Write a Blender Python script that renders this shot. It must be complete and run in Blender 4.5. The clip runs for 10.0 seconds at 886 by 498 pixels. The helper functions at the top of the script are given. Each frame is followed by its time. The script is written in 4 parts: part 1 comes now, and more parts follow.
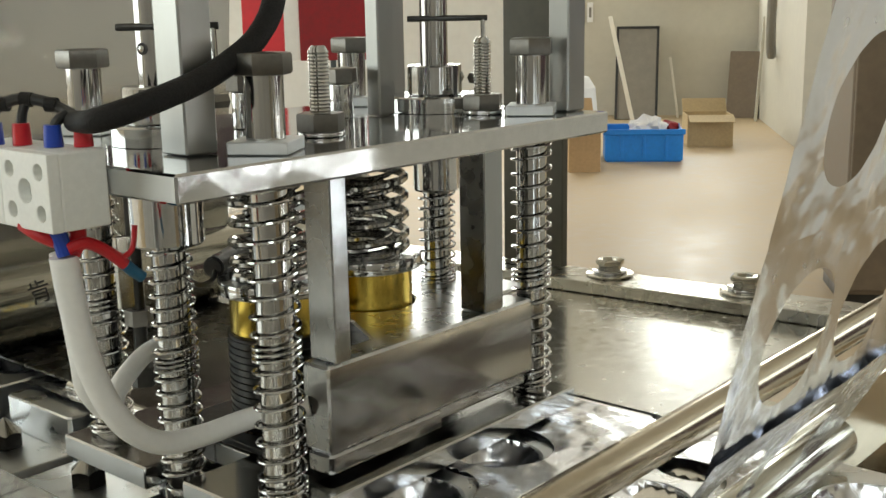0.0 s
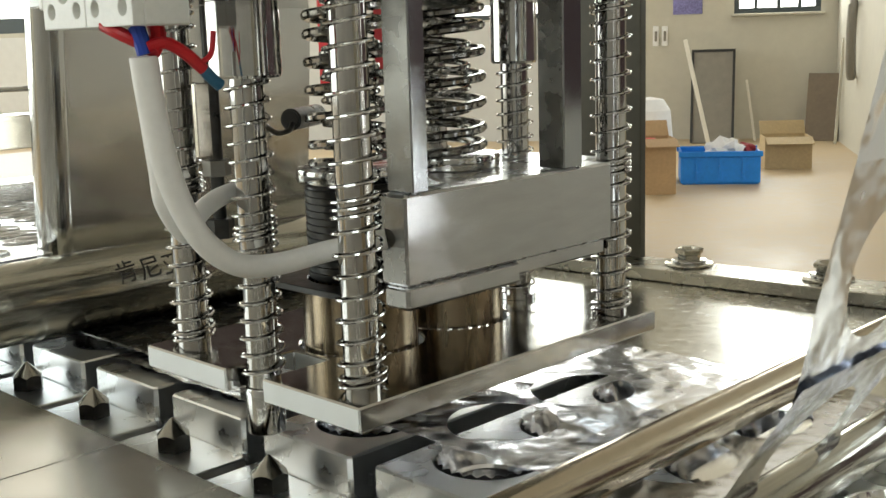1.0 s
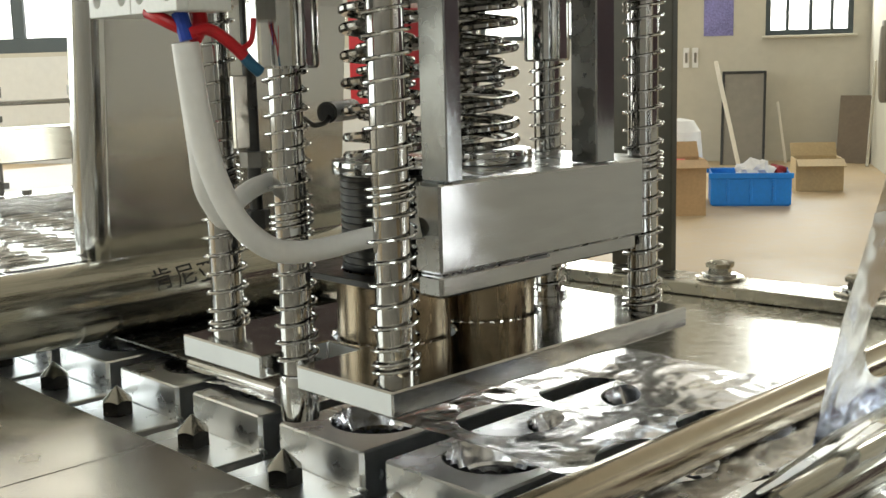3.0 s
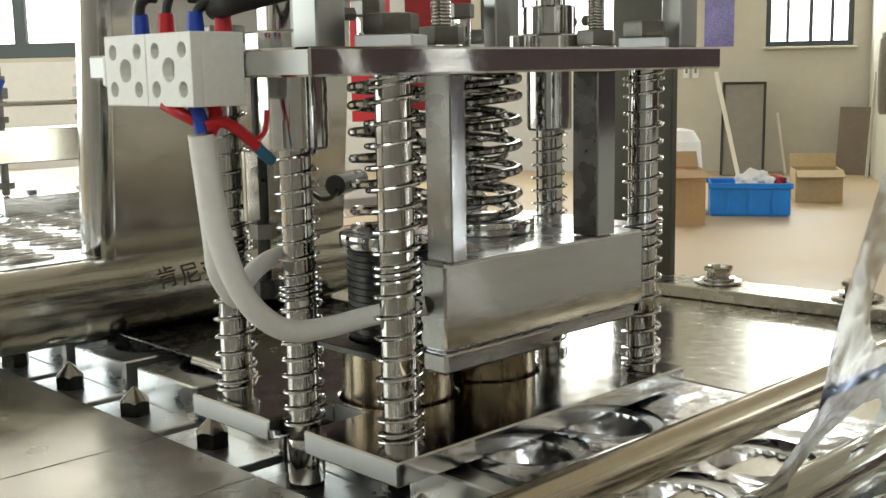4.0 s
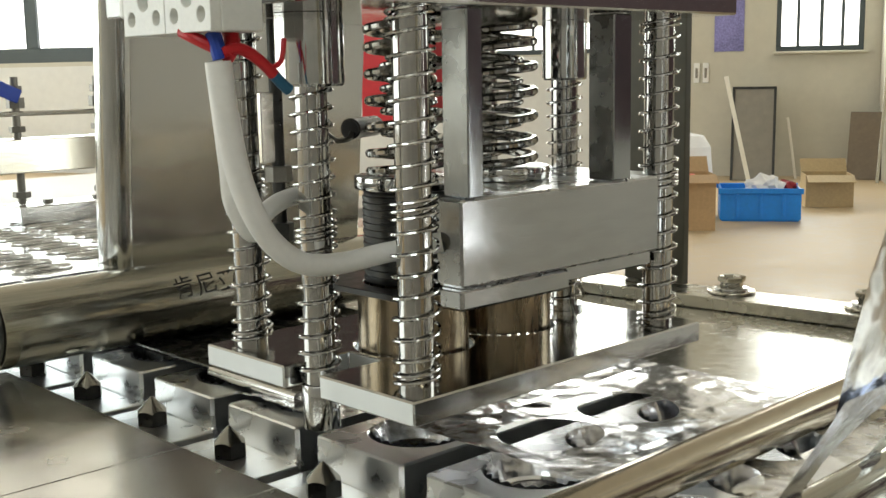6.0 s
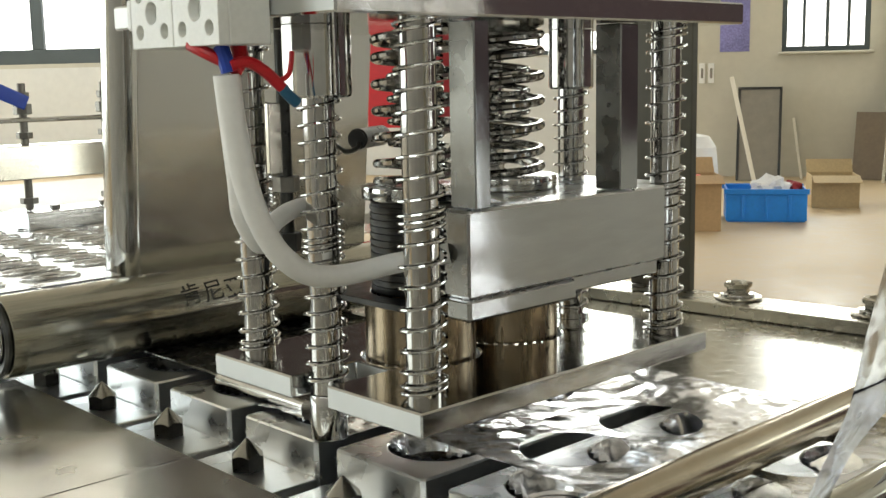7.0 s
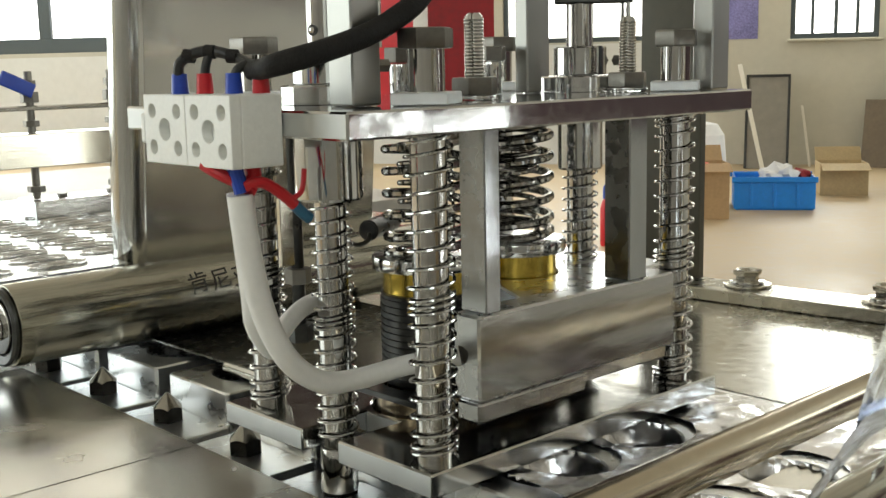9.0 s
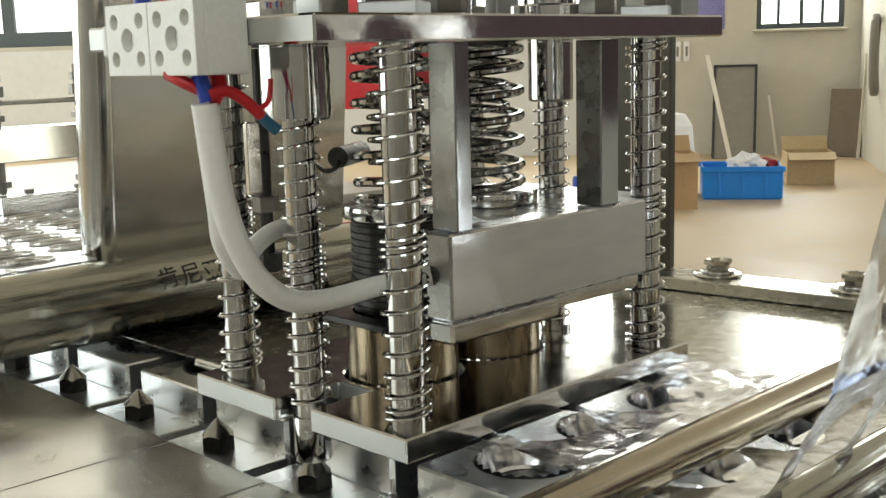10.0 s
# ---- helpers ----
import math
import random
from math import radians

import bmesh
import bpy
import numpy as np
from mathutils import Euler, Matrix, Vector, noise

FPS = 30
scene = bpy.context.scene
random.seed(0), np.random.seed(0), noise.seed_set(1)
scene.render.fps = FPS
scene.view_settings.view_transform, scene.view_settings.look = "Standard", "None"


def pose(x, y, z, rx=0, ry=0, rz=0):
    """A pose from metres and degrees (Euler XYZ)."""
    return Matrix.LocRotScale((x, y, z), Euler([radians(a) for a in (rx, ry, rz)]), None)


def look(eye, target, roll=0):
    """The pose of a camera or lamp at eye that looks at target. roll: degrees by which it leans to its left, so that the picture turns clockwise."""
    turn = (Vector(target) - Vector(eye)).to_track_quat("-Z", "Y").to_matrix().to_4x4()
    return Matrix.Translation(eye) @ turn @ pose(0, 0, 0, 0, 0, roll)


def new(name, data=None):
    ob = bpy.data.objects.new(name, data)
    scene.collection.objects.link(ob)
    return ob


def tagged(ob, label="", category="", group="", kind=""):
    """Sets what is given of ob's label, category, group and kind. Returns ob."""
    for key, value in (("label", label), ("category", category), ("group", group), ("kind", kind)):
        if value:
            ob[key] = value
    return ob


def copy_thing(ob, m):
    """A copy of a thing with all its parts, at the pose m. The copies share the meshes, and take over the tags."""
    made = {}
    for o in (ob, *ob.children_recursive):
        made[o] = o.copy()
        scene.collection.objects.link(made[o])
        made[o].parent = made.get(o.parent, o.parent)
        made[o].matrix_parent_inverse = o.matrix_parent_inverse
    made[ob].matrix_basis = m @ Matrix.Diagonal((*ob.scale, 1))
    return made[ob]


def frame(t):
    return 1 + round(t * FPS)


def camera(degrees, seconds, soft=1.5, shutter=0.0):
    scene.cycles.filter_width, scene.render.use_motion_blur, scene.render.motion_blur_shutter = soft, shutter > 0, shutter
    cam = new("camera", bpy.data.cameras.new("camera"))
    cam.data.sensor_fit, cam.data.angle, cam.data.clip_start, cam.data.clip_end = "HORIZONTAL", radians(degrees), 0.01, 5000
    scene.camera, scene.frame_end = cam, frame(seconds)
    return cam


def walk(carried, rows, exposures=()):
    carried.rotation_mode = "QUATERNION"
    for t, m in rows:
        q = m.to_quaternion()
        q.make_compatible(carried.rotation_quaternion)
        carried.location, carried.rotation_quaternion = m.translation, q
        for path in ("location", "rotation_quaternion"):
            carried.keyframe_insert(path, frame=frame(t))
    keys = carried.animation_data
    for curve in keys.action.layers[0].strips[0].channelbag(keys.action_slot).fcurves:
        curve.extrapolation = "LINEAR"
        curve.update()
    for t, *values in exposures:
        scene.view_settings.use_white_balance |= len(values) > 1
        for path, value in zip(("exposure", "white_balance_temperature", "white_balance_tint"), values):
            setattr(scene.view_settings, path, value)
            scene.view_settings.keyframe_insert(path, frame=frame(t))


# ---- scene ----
cam = camera(43.0, 10.0)
# seconds, eye, heading from +x, pitch, roll to its left
PATH = [
    (0.0, (-0.3668, -0.6265, 0.2778), 40.85, -12.13, -1.03),
    (0.5, (-0.3674, -0.6167, 0.2302), 42.82, -11.63, -1.15),
    (1.0, (-0.3790, -0.6307, 0.2402), 44.61, -10.58, -1.75),
    (1.5, (-0.3865, -0.6288, 0.2317), 45.46, -9.85, -2.01),
    (2.0, (-0.3871, -0.6312, 0.2335), 45.91, -9.77, -2.08),
    (3.5, (-0.3915, -0.6382, 0.2315), 46.01, -9.30, -1.18),
    (4.0, (-0.3985, -0.6424, 0.2282), 45.98, -9.05, -1.02),
    (4.5, (-0.4023, -0.6443, 0.2313), 46.07, -8.96, -0.84),
    (5.0, (-0.4022, -0.6415, 0.2337), 46.25, -8.94, -0.80),
    (5.5, (-0.4033, -0.6421, 0.2325), 46.33, -8.88, -0.96),
    (7.0, (-0.4056, -0.6416, 0.2410), 46.72, -8.83, -1.10),
    (7.5, (-0.4049, -0.6404, 0.2403), 46.86, -8.91, -1.28),
    (8.0, (-0.4036, -0.6371, 0.2393), 46.99, -9.05, -1.40),
    (8.5, (-0.4035, -0.6377, 0.2395), 47.05, -9.25, -1.34),
    (9.0, (-0.4033, -0.6383, 0.2394), 47.11, -9.40, -1.24),
    (9.5, (-0.4035, -0.6374, 0.2389), 47.00, -9.50, -1.40),
    (10.0, (-0.4029, -0.6360, 0.2394), 45.59, -9.83, -1.57),
]


def aimed(eye, heading, pitch, roll):
    h, p = radians(heading), radians(pitch)
    way = Vector((math.cos(p) * math.cos(h), math.cos(p) * math.sin(h), math.sin(p)))
    return look(eye, Vector(eye) + way, roll)


walk(cam, [(t, aimed(e, h, p, r)) for t, e, h, p, r in PATH], [(0.0, -0.19), (10.0, -0.19)])

# ---- world and light ----
FLOOR = -0.85
world = bpy.data.worlds.new("world")
scene.world = world
world.use_nodes = True
wn = world.node_tree.nodes
sky = wn.new("ShaderNodeTexSky")
sky.sky_type, sky.sun_disc = "NISHITA", False
sky.sun_elevation, sky.sun_rotation = radians(40), radians(200)
world.node_tree.links.new(sky.outputs[0], wn["Background"].inputs[0])
wn["Background"].inputs[1].default_value = 0.12

ROOM_TURN = radians(32)
RV = Vector((math.cos(ROOM_TURN), math.sin(ROOM_TURN), 0))
RU = Vector((math.sin(ROOM_TURN), -math.cos(ROOM_TURN), 0))
RO = Vector((-0.4, -0.64, 0))
ROOM = Matrix(((RU.x, RV.x, 0, RO.x), (RU.y, RV.y, 0, RO.y), (0, 0, 1, 0), (0, 0, 0, 1)))


def opening_light(name, u, v, z, w, h, turn, power, colour=(0.945, 1.0, 0.945)):
    """Daylight in a wall's opening, seen or added out of view."""
    lamp = bpy.data.lights.new(name, "AREA")
    lamp.shape, lamp.size, lamp.size_y, lamp.energy, lamp.color = "RECTANGLE", w, h, power, colour
    ob = new(name, lamp)
    ob.matrix_world = ROOM @ pose(u, v, z, 90, 0, turn)
    return ob


opening_light("daylight", -7.2, 11.80, 1.75, 5.3, 2.5, 180, 260)
opening_light("daylight", -1.72, 11.80, 1.72, 1.45, 2.4, 180, 66)
opening_light("daylight", 0.825, 11.80, 1.70, 0.80, 2.5, 180, 54)
# three lamps in unseen openings, added to brighten the press
opening_light("daylight", -9.8, 2.5, 1.35, 11.6, 3.2, -90, 450)
opening_light("daylight", -1.0, -4.8, 2.35, 6.0, 1.7, 0, 190)
opening_light("daylight", 6.3, 6.0, 1.70, 4.8, 2.5, 90, 180)


# ---- materials ----
def material(name, colour, rough=0.5, metal=0.0, grain=30.0, vary=0.12, rough_vary=0.1, bump=0.0, bump_scale=80.0,
             stretch=(1, 1, 1), spec=0.5, trans=0.0, alpha=1.0, turn=(0, 0, 0), deep=0.002, detail=4):
    m = bpy.data.materials.new(name)
    m.use_nodes = True
    n, l = m.node_tree.nodes, m.node_tree.links
    b = n["Principled BSDF"]
    co = n.new("ShaderNodeTexCoord")
    mp = n.new("ShaderNodeMapping")
    mp.inputs["Scale"].default_value = stretch
    mp.inputs["Rotation"].default_value = [radians(a) for a in turn]
    l.new(co.outputs["Object"], mp.inputs[0])
    big, fine = n.new("ShaderNodeTexNoise"), n.new("ShaderNodeTexNoise")
    big.inputs["Scale"].default_value, fine.inputs["Scale"].default_value = grain * 0.25, grain * 4
    for t in (big, fine):
        t.inputs["Detail"].default_value = 5
        l.new(mp.outputs[0], t.inputs["Vector"])
    add = n.new("ShaderNodeMath")
    add.operation = "ADD"
    l.new(big.outputs[0], add.inputs[0])
    l.new(fine.outputs[0], add.inputs[1])
    ramp = n.new("ShaderNodeMapRange")
    ramp.inputs["From Min"].default_value, ramp.inputs["From Max"].default_value = 0.6, 1.4
    ramp.inputs["To Min"].default_value, ramp.inputs["To Max"].default_value = 1 - vary, 1 + vary
    l.new(add.outputs[0], ramp.inputs["Value"])
    mix = n.new("ShaderNodeVectorMath")
    mix.operation = "SCALE"
    mix.inputs[0].default_value = colour
    l.new(ramp.outputs[0], mix.inputs["Scale"])
    l.new(mix.outputs[0], b.inputs["Base Color"])
    rr = n.new("ShaderNodeMapRange")
    rr.inputs["From Min"].default_value, rr.inputs["From Max"].default_value = 0.6, 1.4
    rr.inputs["To Min"].default_value, rr.inputs["To Max"].default_value = max(rough - rough_vary, 0.02), rough + rough_vary
    l.new(add.outputs[0], rr.inputs["Value"])
    l.new(rr.outputs[0], b.inputs["Roughness"])
    b.inputs["Metallic"].default_value = metal
    b.inputs["Specular IOR Level"].default_value = spec
    b.inputs["Transmission Weight"].default_value = trans
    b.inputs["Alpha"].default_value = alpha
    if bump:
        bt = n.new("ShaderNodeTexNoise")
        bt.inputs["Scale"].default_value, bt.inputs["Detail"].default_value = bump_scale, detail
        l.new(mp.outputs[0], bt.inputs["Vector"])
        bp = n.new("ShaderNodeBump")
        bp.inputs["Strength"].default_value, bp.inputs["Distance"].default_value = bump, deep
        l.new(bt.outputs[0], bp.inputs["Height"])
        l.new(bp.outputs[0], b.inputs["Normal"])
    return m


STEEL = material("polished_steel", (0.58, 0.58, 0.57), 0.075, 1, 40, 0.10, 0.05, 0.04, 45)
STEEL_MACHINED = material("machined_steel", (0.70, 0.70, 0.70), 0.24, 1, 14, 0.08, 0.09, 0.06, 60, (1, 1, 7), turn=(0, 35, 0))
# brushed finish, its colour warmed to carry the floor's reflection
STEEL_BRUSHED = material("warm_brushed_steel", (0.56, 0.53, 0.46), 0.18, 1, 30, 0.10, 0.07, 0.05, 40, (1, 6, 6))
# warm tint stands in for the floor's reflection in the edge tube
WARM_TUBE = material("warm_reflection_steel", (0.48, 0.42, 0.32), 0.19, 1, 30, 0.08, 0.06, 0.03, 60)
DIE_FACE = material("polished_die_face", (0.42, 0.42, 0.42), 0.11, 1, 9, 0.14, 0.07, 0.08, 16, (1, 1, 4), turn=(0, 35, 0))
# plate top, darker in colour than the plate's edges
PLATE_TOP = material("plate_top_steel", (0.50, 0.49, 0.46), 0.13, 1, 16, 0.16, 0.08, 0.03, 40)
PLATE_EDGE = material("polished_plate_edge", (0.66, 0.67, 0.68), 0.11, 1, 12, 0.10, 0.06, 0.20, 22, deep=0.003, detail=2)
SATIN_END = material("satin_plate_end", (0.60, 0.61, 0.60), 0.52, 1, 14, 0.08, 0.08, 0.05, 90)
PAD = material("pale_grey_pad", (0.74, 0.76, 0.77), 0.46, 1, 20, 0.08, 0.08, 0.04, 120)
# olive tone and lengthwise streaks stand in for reflections on the drum
ROLLER = material("reflection_streak_steel", (0.47, 0.46, 0.40), 0.17, 1, 22, 0.22, 0.10, 0.22, 34, (6, 6, 0.35))
BRIGHT_CONE = material("nut_cone_steel", (0.34, 0.33, 0.30), 0.18, 1, 40, 0.12, 0.08, 0.05, 200)
FOIL_SMOOTH = material("smooth_pressed_foil", (0.72, 0.73, 0.73), 0.20, 1, 18, 0.06, 0.08, 0.10, 14, deep=0.003, detail=2)
PILLAR = material("dark_polished_pillar", (0.36, 0.37, 0.38), 0.10, 1, 14, 0.15, 0.06, 0.06, 30, (1, 1, 0.3))
RAIL = material("satin_rail_steel", (0.56, 0.54, 0.48), 0.27, 1, 14, 0.08, 0.07, 0.02, 60)
NUT_BLACK = material("blackened_nut_steel", (0.045, 0.043, 0.040), 0.30, 1, 60, 0.25, 0.1, 0.08, 200)
OILED_SPRING = material("oiled_spring_steel", (0.40, 0.39, 0.37), 0.12, 1, 50, 0.12, 0.06)
GROUND_STEEL = material("ground_steel_edge", (0.63, 0.63, 0.62), 0.27, 1, 22, 0.06, 0.05, 0.01, 200)
COVER = material("scuffed_cover_sheet", (0.68, 0.67, 0.63), 0.22, 1, 5, 0.14, 0.14, 0.10, 8)
# on pillar and die ends this dark tone stands in for a reflection
GUIDE = material("dark_guide_and_end_steel", (0.19, 0.185, 0.17), 0.24, 1, 20, 0.25, 0.12, 0.06, 40)
SATIN_BAR = material("satin_bar_steel", (0.36, 0.36, 0.34), 0.34, 1, 12, 0.12, 0.10, 0.05, 60, (1, 1, 0.2))
STATION = material("satin_station_sheet", (0.52, 0.51, 0.48), 0.48, 1, 20, 0.12, 0.10, 0.04, 30)
UPRIGHT = material("brown_grey_upright_paint", (0.085, 0.078, 0.058), 0.5, 0.3, 20, 0.2, 0.1)
CHROME = material("spring_chrome", (0.60, 0.60, 0.59), 0.07, 1, 60, 0.06, 0.04)
ROD = material("ground_rod_steel", (0.49, 0.48, 0.46), 0.07, 1, 50, 0.08, 0.05, 0.03, 100, (1, 1, 0.2))
DULL = material("dull_nut_steel", (0.20, 0.19, 0.17), 0.36, 1, 90, 0.15, 0.1, 0.1, 300)
ALU = material("aluminium_mold", (0.90, 0.91, 0.91), 0.29, 1, 8, 0.08, 0.10, 0.03, 40)
DARK_STEEL = material("dark_grey_steel", (0.065, 0.065, 0.063), 0.33, 1, 50, 0.25, 0.1, 0.1, 200)
CUTTER = material("brown_tempered_steel", (0.36, 0.29, 0.20), 0.26, 1, 60, 0.18, 0.08, 0.05, 90, (1, 1, 0.15))
BRASS = material("yellow_brass", (0.72, 0.52, 0.10), 0.24, 1, 50, 0.12, 0.07, 0.05, 120, (1, 1, 0.15))
FOIL = material("aluminium_foil", (0.92, 0.93, 0.97), 0.20, 1, 25, 0.08, 0.08, 0.7, 32, deep=0.0055, detail=2)
SHEET = material("stainless_sheet", (0.62, 0.61, 0.57), 0.21, 1, 22, 0.16, 0.13, 0.14, 8)
FILM = material("thin_foil_film", (0.88, 0.90, 0.95), 0.20, 1.0, 25, 0.06, 0.12, 0.9, 26, deep=0.0045, detail=2)
CERAMIC = material("white_porcelain", (0.86, 0.86, 0.82), 0.38, 0, 90, 0.05, 0.06, 0.08, 400)
# darker porcelain: the shade inside the bores put into its colour
CERAMIC_SHADE = material("porcelain_bore_shade", (0.62, 0.58, 0.46), 0.5, 0, 90, 0.08, 0.06)
TUBE = material("white_silicone_sleeve", (0.88, 0.87, 0.84), 0.42, 0, 60, 0.04, 0.08, 0.05, 200)
CABLE = material("black_braided_sleeve", (0.022, 0.021, 0.02), 0.62, 0, 200, 0.4, 0.1, 0.35, 900, spec=0.15)
RUBBER = material("tape_and_hole_black", (0.015, 0.015, 0.015), 0.35, 0, 100, 0.3, 0.1, 0.2, 300)
RED = material("red_pvc_wire", (0.55, 0.012, 0.02), 0.35, 0, 90, 0.12, 0.08)
BLUE = material("blue_pvc_sleeve", (0.015, 0.06, 0.42), 0.38, 0, 90, 0.12, 0.08)
TEAL = material("teal_crimp_sleeve", (0.02, 0.12, 0.22), 0.38, 0, 90, 0.12, 0.08)
INK = material("black_marker_ink", (0.01, 0.01, 0.01), 0.5, 0, 90, 0.2, 0.05)
PLASTER = material("cream_plaster", (0.53, 0.50, 0.42), 0.8, 0, 3, 0.06, 0.08, 0.15, 30)
WHITE_WALL = material("white_plaster", (0.80, 0.79, 0.76), 0.8, 0, 3, 0.04, 0.08, 0.15, 30)
DADO = material("greyish_white_wall", (0.64, 0.64, 0.62), 0.7, 0, 3, 0.06, 0.08, 0.10, 30)
FLOOR_M = material("dusty_concrete_floor", (0.47, 0.355, 0.215), 0.5, 0, 4, 0.12, 0.15, 0.15, 20)
CEILING_M = material("ceiling_paint", (0.72, 0.71, 0.68), 0.8, 0, 3, 0.05, 0.05)
REFLECT_MID = material("mid_grey_paint", (0.42, 0.41, 0.39), 0.6, 0, 4, 0.15, 0.1)
REFLECT_DARK = material("dark_plum_paint", (0.075, 0.040, 0.048), 0.6, 0, 4, 0.15, 0.1)
REFLECT_PALE = material("pale_grey_paint", (0.68, 0.67, 0.63), 0.6, 0, 4, 0.10, 0.1)
GUARD = material("polished_guard_sheet", (0.62, 0.62, 0.60), 0.13, 1, 6, 0.08, 0.06, 0.30, 7, deep=0.004, detail=2)
FRAME_M = material("dark_window_metal", (0.06, 0.075, 0.08), 0.45, 0.2, 20, 0.1, 0.1)
CRATE_M = material("blue_crate_plastic", (0.01, 0.22, 0.72), 0.4, 0, 12, 0.12, 0.1)
CARD = material("brown_cardboard", (0.40, 0.26, 0.13), 0.75, 0, 12, 0.15, 0.08)
CARD_PALE = material("pale_cardboard", (0.44, 0.33, 0.18), 0.75, 0, 12, 0.15, 0.08)
PANEL_M = material("grey_mesh_panel", (0.23, 0.21, 0.18), 0.7, 0, 60, 0.15, 0.1)
PALE_BAR = material("pale_painted_bar", (0.72, 0.68, 0.60), 0.5, 0, 20, 0.08, 0.1)
BOARD = material("brown_board", (0.16, 0.12, 0.08), 0.6, 0, 8, 0.2, 0.1)
POSTER = material("violet_poster_print", (0.20, 0.19, 0.42), 0.6, 0, 14, 0.55, 0.1)
RED_PAINT = material("red_painted_sheet", (0.62, 0.02, 0.03), 0.4, 0, 8, 0.1, 0.1)
DARK_RED = material("dark_red_cloth", (0.24, 0.01, 0.015), 0.7, 0, 8, 0.25, 0.1)
WHITE_PAINT = material("white_painted_sheet", (0.80, 0.79, 0.77), 0.5, 0, 8, 0.05, 0.1)
YELLOW = material("yellow_plastic", (0.75, 0.50, 0.03), 0.4, 0, 20, 0.1, 0.1)
RAG = material("white_rag", (0.72, 0.70, 0.68), 0.8, 0, 30, 0.08, 0.08)


def glow(name, colour, strength):
    m = bpy.data.materials.new(name)
    m.use_nodes = True
    b = m.node_tree.nodes["Principled BSDF"]
    b.inputs["Base Color"].default_value = (*colour, 1)
    b.inputs["Emission Color"].default_value = (*colour, 1)
    b.inputs["Emission Strength"].default_value = strength
    return m


SKY_GLOW = glow("hazy_daylight", (1.0, 0.99, 0.97), 3.0)


# ---- mesh helpers ----
def mesh_of(name, bm, mat, smooth=True):
    me = bpy.data.meshes.new(name)
    bmesh.ops.recalc_face_normals(bm, faces=bm.faces)
    bm.to_mesh(me)
    bm.free()
    me.materials.append(mat)
    if smooth:
        me.polygons.foreach_set("use_smooth", [True] * len(me.polygons))
        me.set_sharp_from_angle(angle=radians(24))
    return me


def part(name, bm, mat, parent, label="", at=None, edge=None, end=None):
    ob = new(name, mesh_of(name, bm, mat))
    if edge:
        # upright faces carry the ground finish of a cut edge
        ob.data.materials.append(edge)
        for f in ob.data.polygons:
            f.material_index = 1 if abs(f.normal.z) < 0.4 else 0
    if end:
        # faces across x: satin on plates, darkened on pillars and die for reflections
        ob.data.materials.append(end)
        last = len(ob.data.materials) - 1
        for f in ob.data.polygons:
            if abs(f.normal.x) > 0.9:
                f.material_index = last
    ob.parent = parent
    if at is not None:
        ob.matrix_basis = at
    return tagged(ob, label)


def thing(name, label, category, at=None, group="", kind=""):
    ob = new(name)
    ob.empty_display_size = 0.02
    if at is not None:
        ob.matrix_basis = at
    return tagged(ob, label, category, group, kind)


def whole(name, bm, mat, label, category, group="", kind=""):
    return tagged(new(name, mesh_of(name, bm, mat)), label, category, group, kind)


def box(x0, x1, y0, y1, z0, z1, bevel=0.0, bm=None):
    bm = bm or bmesh.new()
    m = Matrix.LocRotScale(((x0 + x1) / 2, (y0 + y1) / 2, (z0 + z1) / 2), None, (x1 - x0, y1 - y0, z1 - z0))
    vs = bmesh.ops.create_cube(bm, size=1, matrix=m)["verts"]
    if bevel:
        es = list({e for v in vs for e in v.link_edges})
        bmesh.ops.bevel(bm, geom=es, offset=bevel, segments=1, affect="EDGES", profile=0.5)
    return bm


def cyl(r, z0, z1, seg=32, x=0.0, y=0.0, bevel=0.0, r2=None, bm=None, turn=None):
    bm = bm or bmesh.new()
    m = Matrix.Translation((x, y, (z0 + z1) / 2))
    if turn is not None:
        m = turn @ m
    vs = bmesh.ops.create_cone(bm, cap_ends=True, segments=seg, radius1=r, radius2=r if r2 is None else r2, depth=z1 - z0, matrix=m)["verts"]
    if bevel:
        fs = [f for f in {f for v in vs for f in v.link_faces} if len(f.verts) > 4 or seg <= 4]
        es = list({e for f in fs for e in f.edges})
        bmesh.ops.bevel(bm, geom=es, offset=bevel, segments=2, affect="EDGES", profile=0.5)
    return bm


def lathe(profile, seg=40, bm=None, x=0.0, y=0.0):
    """A closed ring surface from (radius, height) pairs; open where the radius is not zero."""
    bm = bm or bmesh.new()
    rings = []
    for r, z in profile:
        rings.append([bm.verts.new((x + r * math.cos(2 * math.pi * k / seg), y + r * math.sin(2 * math.pi * k / seg), z)) for k in range(seg)])
    for a, b in zip(rings, rings[1:]):
        for k in range(seg):
            bm.faces.new((a[k], a[(k + 1) % seg], b[(k + 1) % seg], b[k]))
    return bm


